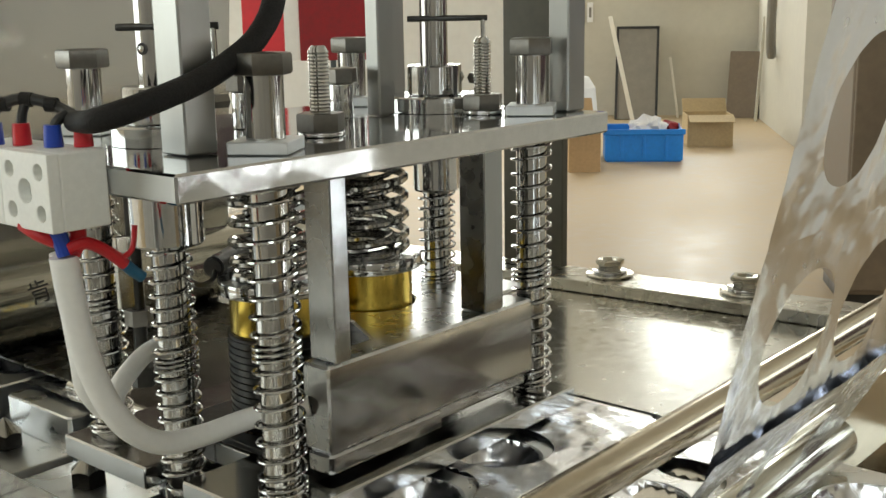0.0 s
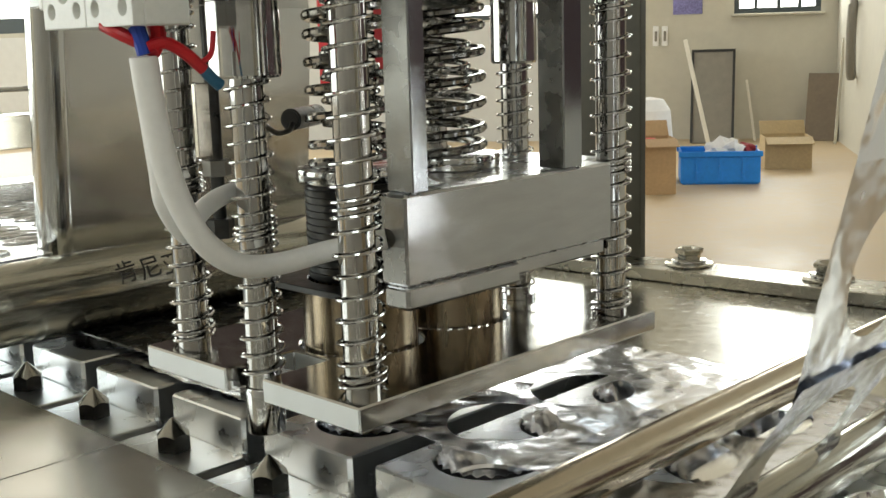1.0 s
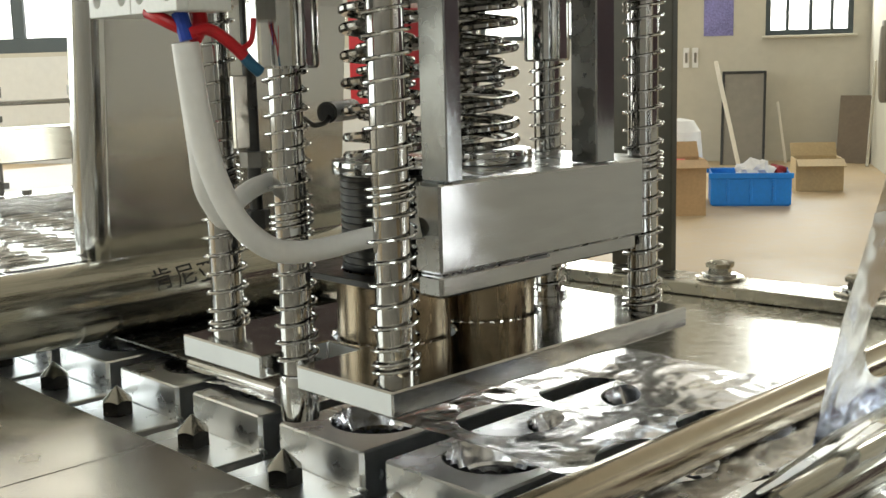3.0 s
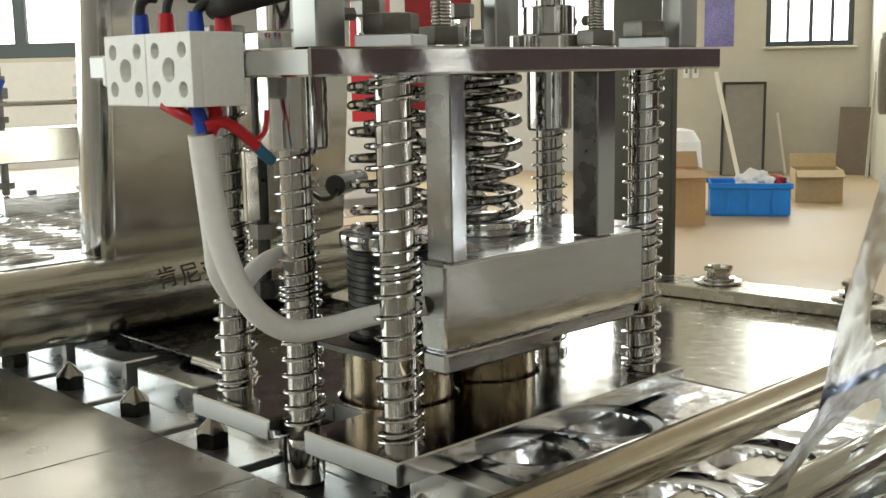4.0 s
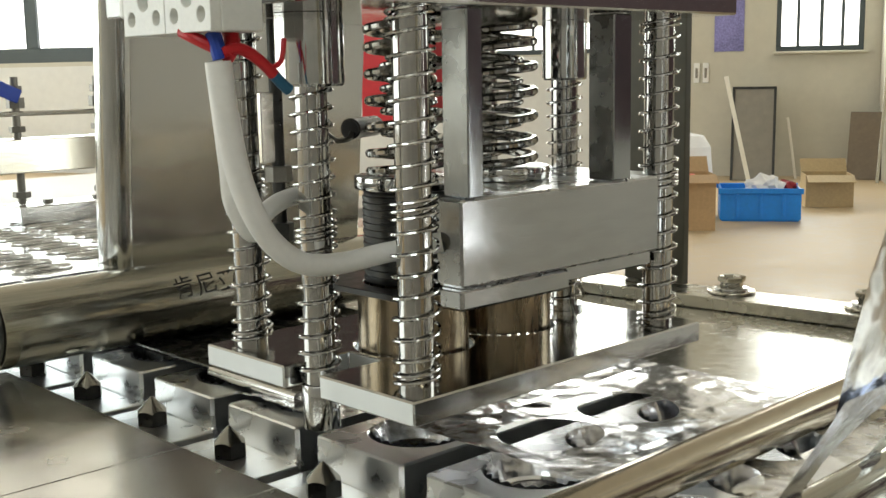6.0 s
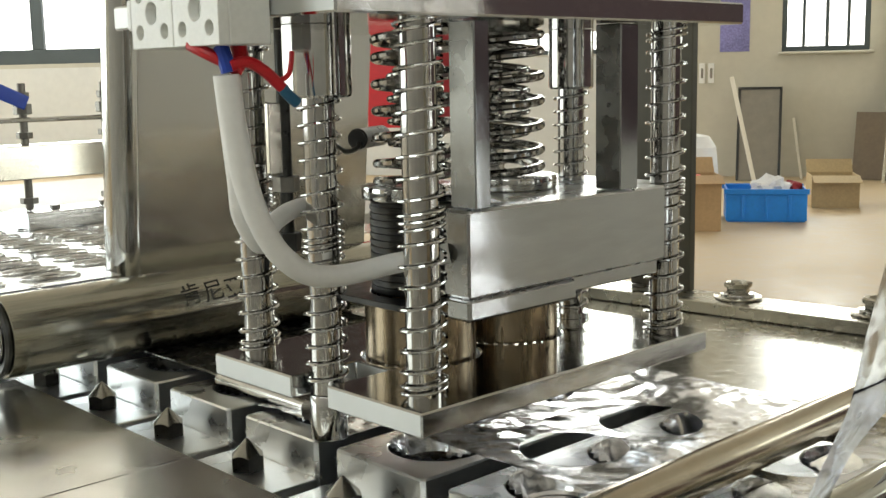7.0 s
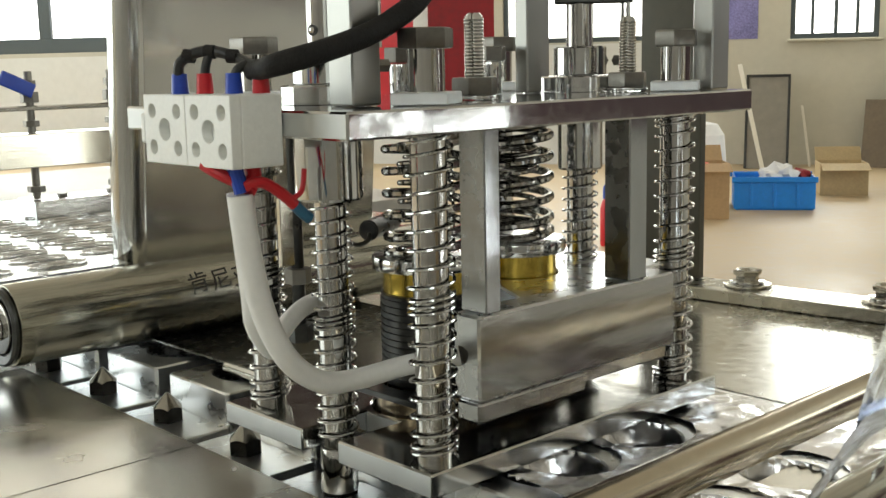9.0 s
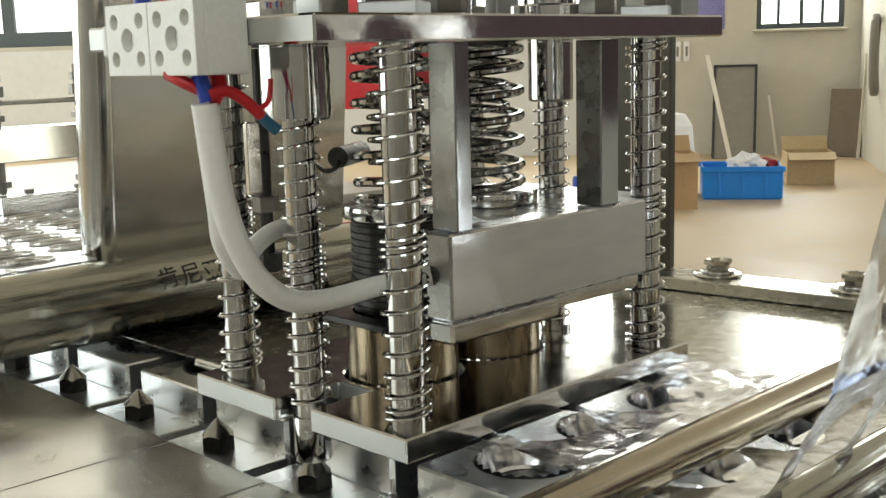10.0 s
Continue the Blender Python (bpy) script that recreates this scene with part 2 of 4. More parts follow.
def sweep(points, r, seg=10, steps=6, bm=None, cap=True, flat=1.0):
    """A round bar along a smooth line through the points."""
    bm = bm or bmesh.new()
    P = [Vector(p) for p in points]
    line = []
    for i in range(len(P) - 1):
        a, b, c, d = P[max(i - 1, 0)], P[i], P[i + 1], P[min(i + 2, len(P) - 1)]
        for k in range(steps):
            t = k / steps
            line.append(0.5 * (2 * b + (c - a) * t + (2 * a - 5 * b + 4 * c - d) * t * t + (3 * b - a - 3 * c + d) * t ** 3))
    line.append(P[-1])
    rings, side = [], None
    for i, p in enumerate(line):
        way = (line[min(i + 1, len(line) - 1)] - line[max(i - 1, 0)]).normalized()
        if side is None:
            side = way.orthogonal().normalized()
        side = (side - way * side.dot(way)).normalized()
        up = way.cross(side)
        rad = r(i / (len(line) - 1)) if callable(r) else r
        rings.append([bm.verts.new(p + rad * (math.cos(2 * math.pi * k / seg) * side + flat * math.sin(2 * math.pi * k / seg) * up)) for k in range(seg)])
    for a, b in zip(rings, rings[1:]):
        for k in range(seg):
            bm.faces.new((a[k], a[(k + 1) % seg], b[(k + 1) % seg], b[k]))
    if cap:
        bm.faces.new(rings[0][::-1])
        bm.faces.new(rings[-1])
    return bm


def coil_turn(radius, wire, pitch, seg=28, around=8):
    """One turn of a helical spring, centred in height."""
    pts = [(radius * math.cos(2 * math.pi * k / seg), radius * math.sin(2 * math.pi * k / seg), pitch * (k / seg - 0.5)) for k in range(seg + 1)]
    return sweep(pts, wire / 2, around, 1, cap=False)


def ring_loop(x, y, r, n=36):
    return [(x + r * math.cos(2 * math.pi * k / n), y + r * math.sin(2 * math.pi * k / n)) for k in range(n)]


def slab(outline, holes, z0, z1, bevel=0.0):
    """A plate of any outline, in x and y, with holes through it."""
    bm = bmesh.new()
    edges = []
    for loop in [outline] + holes:
        vs = [bm.verts.new((x, y, z0)) for x, y in loop]
        edges += [bm.edges.new((vs[i], vs[(i + 1) % len(vs)])) for i in range(len(vs))]
    bmesh.ops.triangle_fill(bm, edges=edges, use_beauty=True)
    ex = bmesh.ops.extrude_face_region(bm, geom=bm.faces[:])
    bmesh.ops.translate(bm, verts=[v for v in ex["geom"] if isinstance(v, bmesh.types.BMVert)], vec=(0, 0, z1 - z0))
    if bevel:
        bmesh.ops.recalc_face_normals(bm, faces=bm.faces)
        es = [e for e in bm.edges if len(e.link_faces) == 2 and e.calc_face_angle(0) > 1.0]
        bmesh.ops.bevel(bm, geom=es, offset=bevel, segments=1, affect="EDGES", profile=0.5)
    return bm


def hex_nut(r, h, bore=0.0, bm=None, z=0.0, x=0.0, y=0.0):
    bm = cyl(r, z, z + h, 6, x, y, bm=bm)
    cyl(r * 0.86, z + h, z + h + 0.0008, 24, x, y, bm=bm)
    return bm


def thread(r, z0, z1, pitch=0.002, seg=16):
    prof, z = [(0.0001, z0)], z0
    while z < z1:
        prof += [(r, z), (r * 0.88, z + pitch / 2)]
        z += pitch
    prof += [(r * 0.85, z1), (r * 0.6, z1 + 0.002), (0.0001, z1 + 0.002)]
    return lathe(prof, seg)


# ---- motion tables: seconds and heights in metres ----
HEAD = [(0.0, 0.0155), (0.15, 0.0180), (0.3, 0.0235), (0.5, 0.0375), (0.75, 0.064), (1.0, 0.0848), (1.25, 0.0915), (1.5, 0.0928), (2.0, 0.0930), (3.4, 0.0935), (3.5, 0.0930),
        (3.65, 0.081), (3.8, 0.0635), (4.0, 0.0470), (4.2, 0.0350), (4.5, 0.0206), (4.65, 0.0175), (4.8, 0.0180), (5.0, 0.0265), (5.2, 0.0475), (5.5, 0.0784), (5.75, 0.0895),
        (6.0, 0.0915), (7.0, 0.0915), (8.0, 0.0915), (8.1, 0.089), (8.2, 0.0785), (8.5, 0.0510), (8.7, 0.0395), (9.0, 0.0246), (9.3, 0.0165), (9.45, 0.0145), (9.6, 0.0200), (9.8, 0.0430), (10.0, 0.067)]
PITCH = 0.105
INDEX = [(0.0, 0.0), (1.95, 0.0), (2.1, 0.006), (2.3, 0.0125), (2.5, 0.031), (2.8, 0.061), (3.1, 0.096), (3.3, 0.104), (3.45, 0.105), (6.65, 0.105),
         (6.8, 0.111), (7.0, 0.1175), (7.2, 0.136), (7.5, 0.166), (7.8, 0.201), (8.0, 0.209), (8.15, 0.210), (10.0, 0.210)]
TOP = 0.179          # underside of the top plate above the die's underside
PLATE = 0.014        # thickness of both plates


def stripper_top(b):
    """The stripper plate hangs from the head until it meets the foil."""
    return max(0.0222, b - 0.0285)


def ejector_lift(b):
    return max(0.0, 0.0390 - b)


MOVES = []           # things and the rows by which they go

# ---- room ----
def room_box(name, u0, u1, v0, v1, z0, z1, mat, label, category, kind="structure", bevel=0.0):
    ob = whole(name, box(u0, u1, v0, v1, z0, z1, bevel), mat, label, category, kind=kind)
    ob.matrix_basis = ROOM.copy()
    return ob


CEIL = 3.6
room_box("floor", -10.2, 6.7, -5.2, 12.2, FLOOR - 0.1, FLOOR, FLOOR_M, "dusty beige concrete workshop floor", "floor")
room_box("ceiling", -10.2, 6.7, -5.2, 12.2, CEIL, CEIL + 0.1, CEILING_M, "plain painted workshop ceiling", "ceiling")


def holed_wall(name, u0, u1, openings, at, mat, label):
    """A wall along its own x, from floor to ceiling, with rectangular openings (x0, x1, z0, z1)."""
    holes = [[(a, c), (b, c), (b, d), (a, d)] for a, b, c, d in openings]
    bm = slab([(u0, FLOOR), (u1, FLOOR), (u1, CEIL), (u0, CEIL)], holes, -0.12, 0.12)
    bm.transform(Matrix.Rotation(radians(90), 4, "X"))
    ob = whole(name, bm, mat, label, "wall", kind="structure")
    ob.matrix_basis = ROOM @ at
    return ob


holed_wall("wall_back", -10.2, 6.7, [(-10.0, -4.5, 0.45, 3.05), (-2.50, -0.95, 0.42, 3.0), (0.41, 1.24, 0.40, 3.0)], pose(0, 12.0, 0), PLASTER, "cream plastered workshop wall with barred windows")
# openings in these three closing walls are unseen, added to let light in
holed_wall("wall_behind", -10.2, 6.7, [(-4.1, 2.1, 1.45, 3.25)], pose(0, -5.0, 0), PLASTER, "plain cream workshop wall")
holed_wall("wall_side", -5.2, 12.2, [(-3.5, 8.5, -0.3, 3.0)], pose(-10.0, 0, 0, 0, 0, 90), WHITE_WALL, "plain white workshop wall")
holed_wall("wall_far_side", -5.2, 12.2, [(3.5, 8.5, 0.3, 3.0)], pose(6.5, 0, 0, 0, 0, 90), PLASTER, "plain cream workshop wall")
room_box("wall_return", 1.40, 1.60, 8.9, 11.86, FLOOR, CEIL, PLASTER, "short return of the cream plastered wall", "wall")
# three unseen boards, added to put dark and pale reflections on the steel
room_box("reflection_board_behind", -3.2, 2.6, -2.0, -1.9, FLOOR, 1.25, REFLECT_MID, "unseen mid grey board added behind the machine for its reflections", "wall")
room_box("reflection_board_side", 2.6, 2.7, 0.25, 3.3, 0.02, 0.85, REFLECT_DARK, "unseen dark plum board added for reflections in the press", "wall")
room_box("reflection_board_base", 2.6, 2.7, 0.25, 3.3, FLOOR, 0.019, REFLECT_PALE, "unseen pale grey board added for reflections in the press", "wall")
room_box("wall_dado", -9.8, -1.0, 11.845, 11.875, FLOOR, 0.40, DADO, "whiter lower part of the workshop wall", "wall")
room_box("backdrop", -10.5, 6.9, 12.8, 12.85, -0.2, 3.5, SKY_GLOW, "bright hazy daylight outside", "sky")


def barred_window(name, u0, u1, z0, z1, v, bars, label, sill=True, low=0.05):
    win = thing(name, label, "window", kind="structure")
    win.matrix_basis = ROOM.copy()
    t = 0.05
    for a in ((u0, u1, z0, z0 + low), (u0, u1, z1 - t, z1)):
        part("window_frame", box(a[0], a[1], v - 0.03, v + 0.03, a[2], a[3], 0.004), FRAME_M, win)
    for a in ((u0, u0 + t), (u1 - t, u1)):
        part("window_frame", box(a[0], a[1], v - 0.03, v + 0.03, z0 + low, z1 - t, 0.004), FRAME_M, win)
    for u, w in bars:
        part("window_bar", box(u - w / 2, u + w / 2, v - 0.025, v + 0.025, z0 + low, z1 - t, 0.003), FRAME_M, win)
    if sill:
        part("window_sill", box(u0 - 0.03, u1 + 0.03, v - 0.15, v - 0.035, z0 - 0.028, z0 - 0.002, 0.006), PLASTER, win)
    return win


barred_window("window_1", 0.41, 1.24, 0.40, 3.0, 11.93, [(0.62, 0.03), (0.84, 0.035), (1.04, 0.03)], "small window with dark vertical bars and a dusty sill")
barred_window("window_2", -10.0, -4.5, 0.45, 3.05, 11.93, [(-9.1, 0.16), (-8.05, 0.16), (-7.0, 0.16), (-5.9, 0.16)], "wide workshop window with heavy dark frame", False, 0.17)
barred_window("window_3", -2.50, -0.95, 0.42, 3.0, 11.93, [(-2.05, 0.03), (-1.62, 0.03), (-1.25, 0.03)], "tall workshop window with thin dark bars", False)

# ---- background things ----
def at_room(u, v, z=FLOOR, turn=0.0):
    return ROOM @ pose(u, v, z, 0, 0, turn)


def storage_crate():
    c = thing("storage_crate", "bright blue plastic storage crate full of odds and ends", "crate", at_room(0.20, 8.50, FLOOR, 3))
    w, d, h, t = 0.56, 0.40, 0.235, 0.012
    bm = bmesh.new()
    for a in ((-w / 2, w / 2, -d / 2, -d / 2 + t), (-w / 2, w / 2, d / 2 - t, d / 2), (-w / 2, -w / 2 + t, -d / 2 + t, d / 2 - t), (w / 2 - t, w / 2, -d / 2 + t, d / 2 - t)):
        box(a[0], a[1], a[2], a[3], 0.01, h, 0.003, bm)
    part("shell", bm, CRATE_M, c)
    part("crate_bottom", box(-w / 2 + t, w / 2 - t, -d / 2 + t, d / 2 - t, 0, 0.012), CRATE_M, c)
    bm = bmesh.new()
    for a in ((-w / 2 - 0.014, w / 2 + 0.014, -d / 2 - 0.014, -d / 2 - 0.001), (-w / 2 - 0.014, w / 2 + 0.014, d / 2 + 0.001, d / 2 + 0.014)):
        box(a[0], a[1], a[2], a[3], h - 0.035, h + 0.004, 0.003, bm)
    part("rim", bm, CRATE_M, c)
    for x in (-0.16, 0.0, 0.16):
        part("rib", box(x - 0.01, x + 0.01, -d / 2 - 0.010, -d / 2 - 0.0005, 0.03, h - 0.04, 0.002), CRATE_M, c)
    rag = bmesh.new()
    bmesh.ops.create_icosphere(rag, subdivisions=3, radius=1)
    for v in rag.verts:
        k = 1 + 0.5 * noise.noise(v.co * 2.3)
        v.co = Vector((v.co.x * 0.13 * k, v.co.y * 0.10 * k, max(v.co.z * 0.09 * k, -0.04)))
    r = whole("cleaning_rag", rag, RAG, "crumpled white rag lying in the blue crate", "rag")
    r.matrix_basis = at_room(0.24, 8.50, FLOOR + 0.225, 0)
    rag2 = bmesh.new()
    bmesh.ops.create_icosphere(rag2, subdivisions=2, radius=1)
    for v in rag2.verts:
        k = 1 + 0.5 * noise.noise(v.co * 2.0 + Vector((5, 0, 0)))
        v.co = Vector((v.co.x * 0.07 * k, v.co.y * 0.07 * k, v.co.z * 0.05 * k))
    r = whole("red_rag", rag2, DARK_RED, "small dark red rag at the crate's edge", "rag")
    r.matrix_basis = at_room(0.40, 8.58, FLOOR + 0.225, 0)


storage_crate()


def carton(name, u, v, turn, w, d, h, mat, label):
    c = thing(name, label, "box", at_room(u, v, FLOOR, turn))
    t = 0.008
    bm = bmesh.new()
    for a in ((-w / 2, w / 2, -d / 2, -d / 2 + t), (-w / 2, w / 2, d / 2 - t, d / 2), (-w / 2, -w / 2 + t, -d / 2 + t, d / 2 - t), (w / 2 - t, w / 2, -d / 2 + t, d / 2 - t)):
        box(a[0], a[1], a[2], a[3], 0, h, 0.001, bm)
    part("carton_wall", bm, mat, c)
    part("carton_base", box(-w / 2 + t, w / 2 - t, -d / 2 + t, d / 2 - t, 0.001, h * 0.8), mat, c)
    for s in (-1, 1):
        f = box(-w / 2 + 0.002, w / 2 - 0.002, 0, 0.13, -0.003, 0.003)
        part("flap", f, mat, c, at=pose(0, s * d / 2, h, 50 if s > 0 else 200, 0, 0))
    return c


carton("cardboard_carton", -0.23, 7.9, 12, 0.22, 0.26, 0.38, CARD, "brown cardboard carton with torn flaps on the floor")
carton("pale_carton", 0.74, 9.4, 4, 0.36, 0.34, 0.25, CARD_PALE, "pale cardboard carton with open crumpled top")
bm = box(-0.06, 0.06, -0.05, 0.05, 0, 0.07, 0.015)
ob = whole("red_tool_case", bm, RED_PAINT, "small red plastic case on a cardboard carton", "case")
ob.matrix_basis = at_room(-0.29, 7.9, FLOOR + 0.305)
room_box("mesh_screen", -0.20, 0.20, -0.02, 0.02, 0, 0.92, PANEL_M, "grey framed mesh panel leaning against the wall", "panel", "thing").matrix_basis = at_room(0.20, 11.4, FLOOR, 0) @ pose(0, 0, 0, -14, 0, -3)
bm = bmesh.new()
for a in ((-0.21, -0.185, 0, 0.93), (0.185, 0.21, 0, 0.93), (-0.185, 0.185, 0.905, 0.93)):
    box(a[0], a[1], -0.032, -0.021, a[2], a[3], 0.002, bm)
part("panel_edge", bm, DARK_STEEL, bpy.data.objects["mesh_screen"], "dark metal edging")
room_box("leaning_bar", -0.02, 0.02, -0.02, 0.02, 0, 1.06, PALE_BAR, "pale painted bar leaning against the wall", "bar", "thing", 0.004).matrix_basis = at_room(0.17, 11.0, FLOOR, 0) @ pose(0, 0, 0, -12, -13, 0)
room_box("leaning_batten", -0.012, 0.012, -0.012, 0.012, 0, 0.62, PALE_BAR, "thin pale batten leaning against the wall", "batten", "thing", 0.003).matrix_basis = at_room(0.62, 11.6, FLOOR, 0) @ pose(0, 0, 0, -14, -8, 0)
room_box("brown_board", -0.16, 0.16, -0.015, 0.015, 0, 0.66, BOARD, "dark brown board leaning in the corner", "board", "thing", 0.003).matrix_basis = at_room(1.24, 11.55, FLOOR, 0) @ pose(0, 0, 0, -10, 0, -20)
room_box("wall_poster", -0.19, 0.10, 11.872, 11.878, 0.41, 1.40, POSTER, "faded violet printed poster on the plaster wall", "poster", "thing")
for u in (-0.36, -0.27):
    sp = thing("wall_switch", "small pale wall switch plate", "switch", ROOM.copy(), "wall switches")
    part("switch_plate", box(u - 0.03, u + 0.03, 11.862, 11.879, 0.10, 0.30, 0.004), WHITE_PAINT, sp)
    part("rocker", box(u - 0.012, u + 0.012, 11.852, 11.862, 0.15, 0.25, 0.003), PANEL_M, sp)
# hose hung on the return wall
hose = [(0.19 * math.sin(a) * (1 + 0.04 * k), 0.012 * k, 0.33 * math.cos(a)) for k in range(3) for a in [2 * math.pi * i / 12 for i in range(12)]]
hb = whole("hose_coil", sweep(hose, 0.022, 8, 4), PANEL_M, "coil of dull grey hose hung on the wall", "hose")
hb.matrix_basis = at_room(1.36, 10.4, FLOOR + 0.98, 78)
pl = whole("metal_strip", box(-0.015, 0.015, -0.01, 0.01, 0, 1.0, 0.002), STEEL_BRUSHED, "bright metal strip leaning in the corner", "strip")
pl.matrix_basis = at_room(1.33, 11.2, FLOOR) @ pose(0, 0, 0, -8, 4, 0)
# white drum-like cover behind the cartons
wb = bmesh.new()
lathe([(0.001, 0.62), (0.10, 0.60), (0.15, 0.52), (0.17, 0.30), (0.17, 0.0), (0.001, 0.0)], 24, wb)
wo = whole("white_drum", wb, WHITE_PAINT, "white rounded plastic drum on the floor", "drum")
wo.matrix_basis = at_room(-0.30, 8.6)
# red bottle with a blue cap on the floor
bt = thing("spray_bottle", "red plastic bottle with a blue cap on the floor", "bottle", at_room(-0.78, 6.6))
part("bottle_body", lathe([(0.001, 0.0), (0.036, 0.0), (0.040, 0.01), (0.040, 0.22), (0.030, 0.26), (0.020, 0.28), (0.001, 0.28)], 20), RED_PAINT, bt)
part("bottle_cap", lathe([(0.001, 0.281), (0.024, 0.281), (0.024, 0.34), (0.018, 0.36), (0.001, 0.36)], 16), BLUE, bt, "blue cap")
# red banner stand behind the machine
ban = thing("banner_stand", "upright red and white banner board far behind the machine", "banner", at_room(-1.62, 6.0, FLOOR, 12))
part("red_sheet", box(-0.36, -0.14, -0.01, 0.01, 0.805, 2.3, 0.002), RED_PAINT, ban)
part("white_sheet", box(-0.138, -0.06, -0.01, 0.01, 0.86, 2.3, 0.002), WHITE_PAINT, ban)
part("banner_pole", box(0.10, 0.13, 0.001, 0.030, 0.05, 2.2, 0.004), FRAME_M, ban)
part("dark_sheet", box(-0.058, 0.30, -0.02, 0.0, 0.86, 2.3, 0.002), DARK_RED, ban)
part("yellow_emblem", cyl(0.05, -0.004, 0.004, 24), YELLOW, ban, at=pose(0.02, -0.026, 1.72, 90, 0, 0))
part("banner_foot", box(-0.4, 0.35, -0.15, 0.15, 0, 0.05, 0.006), FRAME_M, ban)

# ---- machine bed ----
bed = thing("machine_bed", "polished stainless steel machine bed with side rails", "machine bed", kind="structure")
def rail_x(y):
    """The rail's front edge; it stands a little askew to the press."""
    return 0.5296 - 0.103 * y


part("bed_top", slab([(0.285, -0.278), (rail_x(-0.278) + 0.02, -0.278), (rail_x(1.2) + 0.02, 1.2), (0.285, 1.2)], [], -0.006, 0.0), SHEET, bed, "brushed stainless top sheet")
part("side_rail", slab([(rail_x(-0.42), -0.42), (rail_x(-0.42) + 0.054, -0.42), (rail_x(1.2) + 0.054, 1.2), (rail_x(1.2), 1.2)], [], 0.0006, 0.013, 0.001), RAIL, bed)
part("sunk_trough", box(-0.60, 0.284, -0.70, 1.4, -0.075, -0.062), DARK_STEEL, bed, "dark trough under the molds")
part("cabinet_body", box(-0.62, 0.56, -0.72, 1.42, FLOOR + 0.06, -0.076, 0.004), STEEL_BRUSHED, bed)
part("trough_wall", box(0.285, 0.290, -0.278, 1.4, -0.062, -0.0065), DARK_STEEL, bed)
part("edge_tube", sweep([(-0.12, -0.3237, 0.0334), (0.35, -0.3237, 0.0334), (0.86, -0.3237, 0.0334)], 0.0116, 40, 2), WARM_TUBE, bed, "rounded polished front edge")
part("front_apron", box(-0.10, 0.86, -0.345, -0.312, -0.062, 0.001, 0.001), STEEL_BRUSHED, bed)
part("cabinet_foot", box(-0.5, 0.46, -0.6, 1.3, FLOOR, FLOOR + 0.06), DARK_STEEL, bed)
for y in (-0.037, -0.175):
    b = thing("rail_bolt", "steel hexagon bolt with washer on the bed rail", "bolt", pose(rail_x(y) + 0.036, y, 0.0135, 0, 0, 17), "rail bolts")
    part("washer", cyl(0.0235, 0, 0.002, 32, bevel=0.0005), STEEL_BRUSHED, b)
    part("washer", cyl(0.017, 0.002, 0.005, 32, bevel=0.0005), STEEL, b)
    part("bolt_head", lathe([(0.0001, 0.0052), (0.0118, 0.0052), (0.0112, 0.0095), (0.0112, 0.0105), (0.0138, 0.0112), (0.0145, 0.0150), (0.0125, 0.0165), (0.0085, 0.0160), (0.0070, 0.0125), (0.0001, 0.0125)], 6), STEEL_BRUSHED, b)
part("upright_post", box(0.565, 0.575, 0.018, 0.093, 0.0135, 0.62, 0.001), UPRIGHT, bed, "dull steel upright")

cover = thing("cover_plate", "stainless cover plate with scuffs beside the mold chain", "cover plate", kind="structure")
part("cover_sheet", box(-0.60, -0.0535, -0.0295, 0.24, 0.001, 0.004, 0.0006), COVER, cover)
part("cover_sheet", box(-0.60, -0.0535, -0.1315, -0.0302, 0.001, 0.004, 0.0006), COVER, cover)
part("cover_sheet", box(-0.60, -0.0535, -0.60, -0.1325, 0.001, 0.004, 0.0006), COVER, cover)
part("cover_edge", box(-0.075, -0.062, -0.60, 0.24, -0.061, 0.0008), STEEL_BRUSHED, cover)

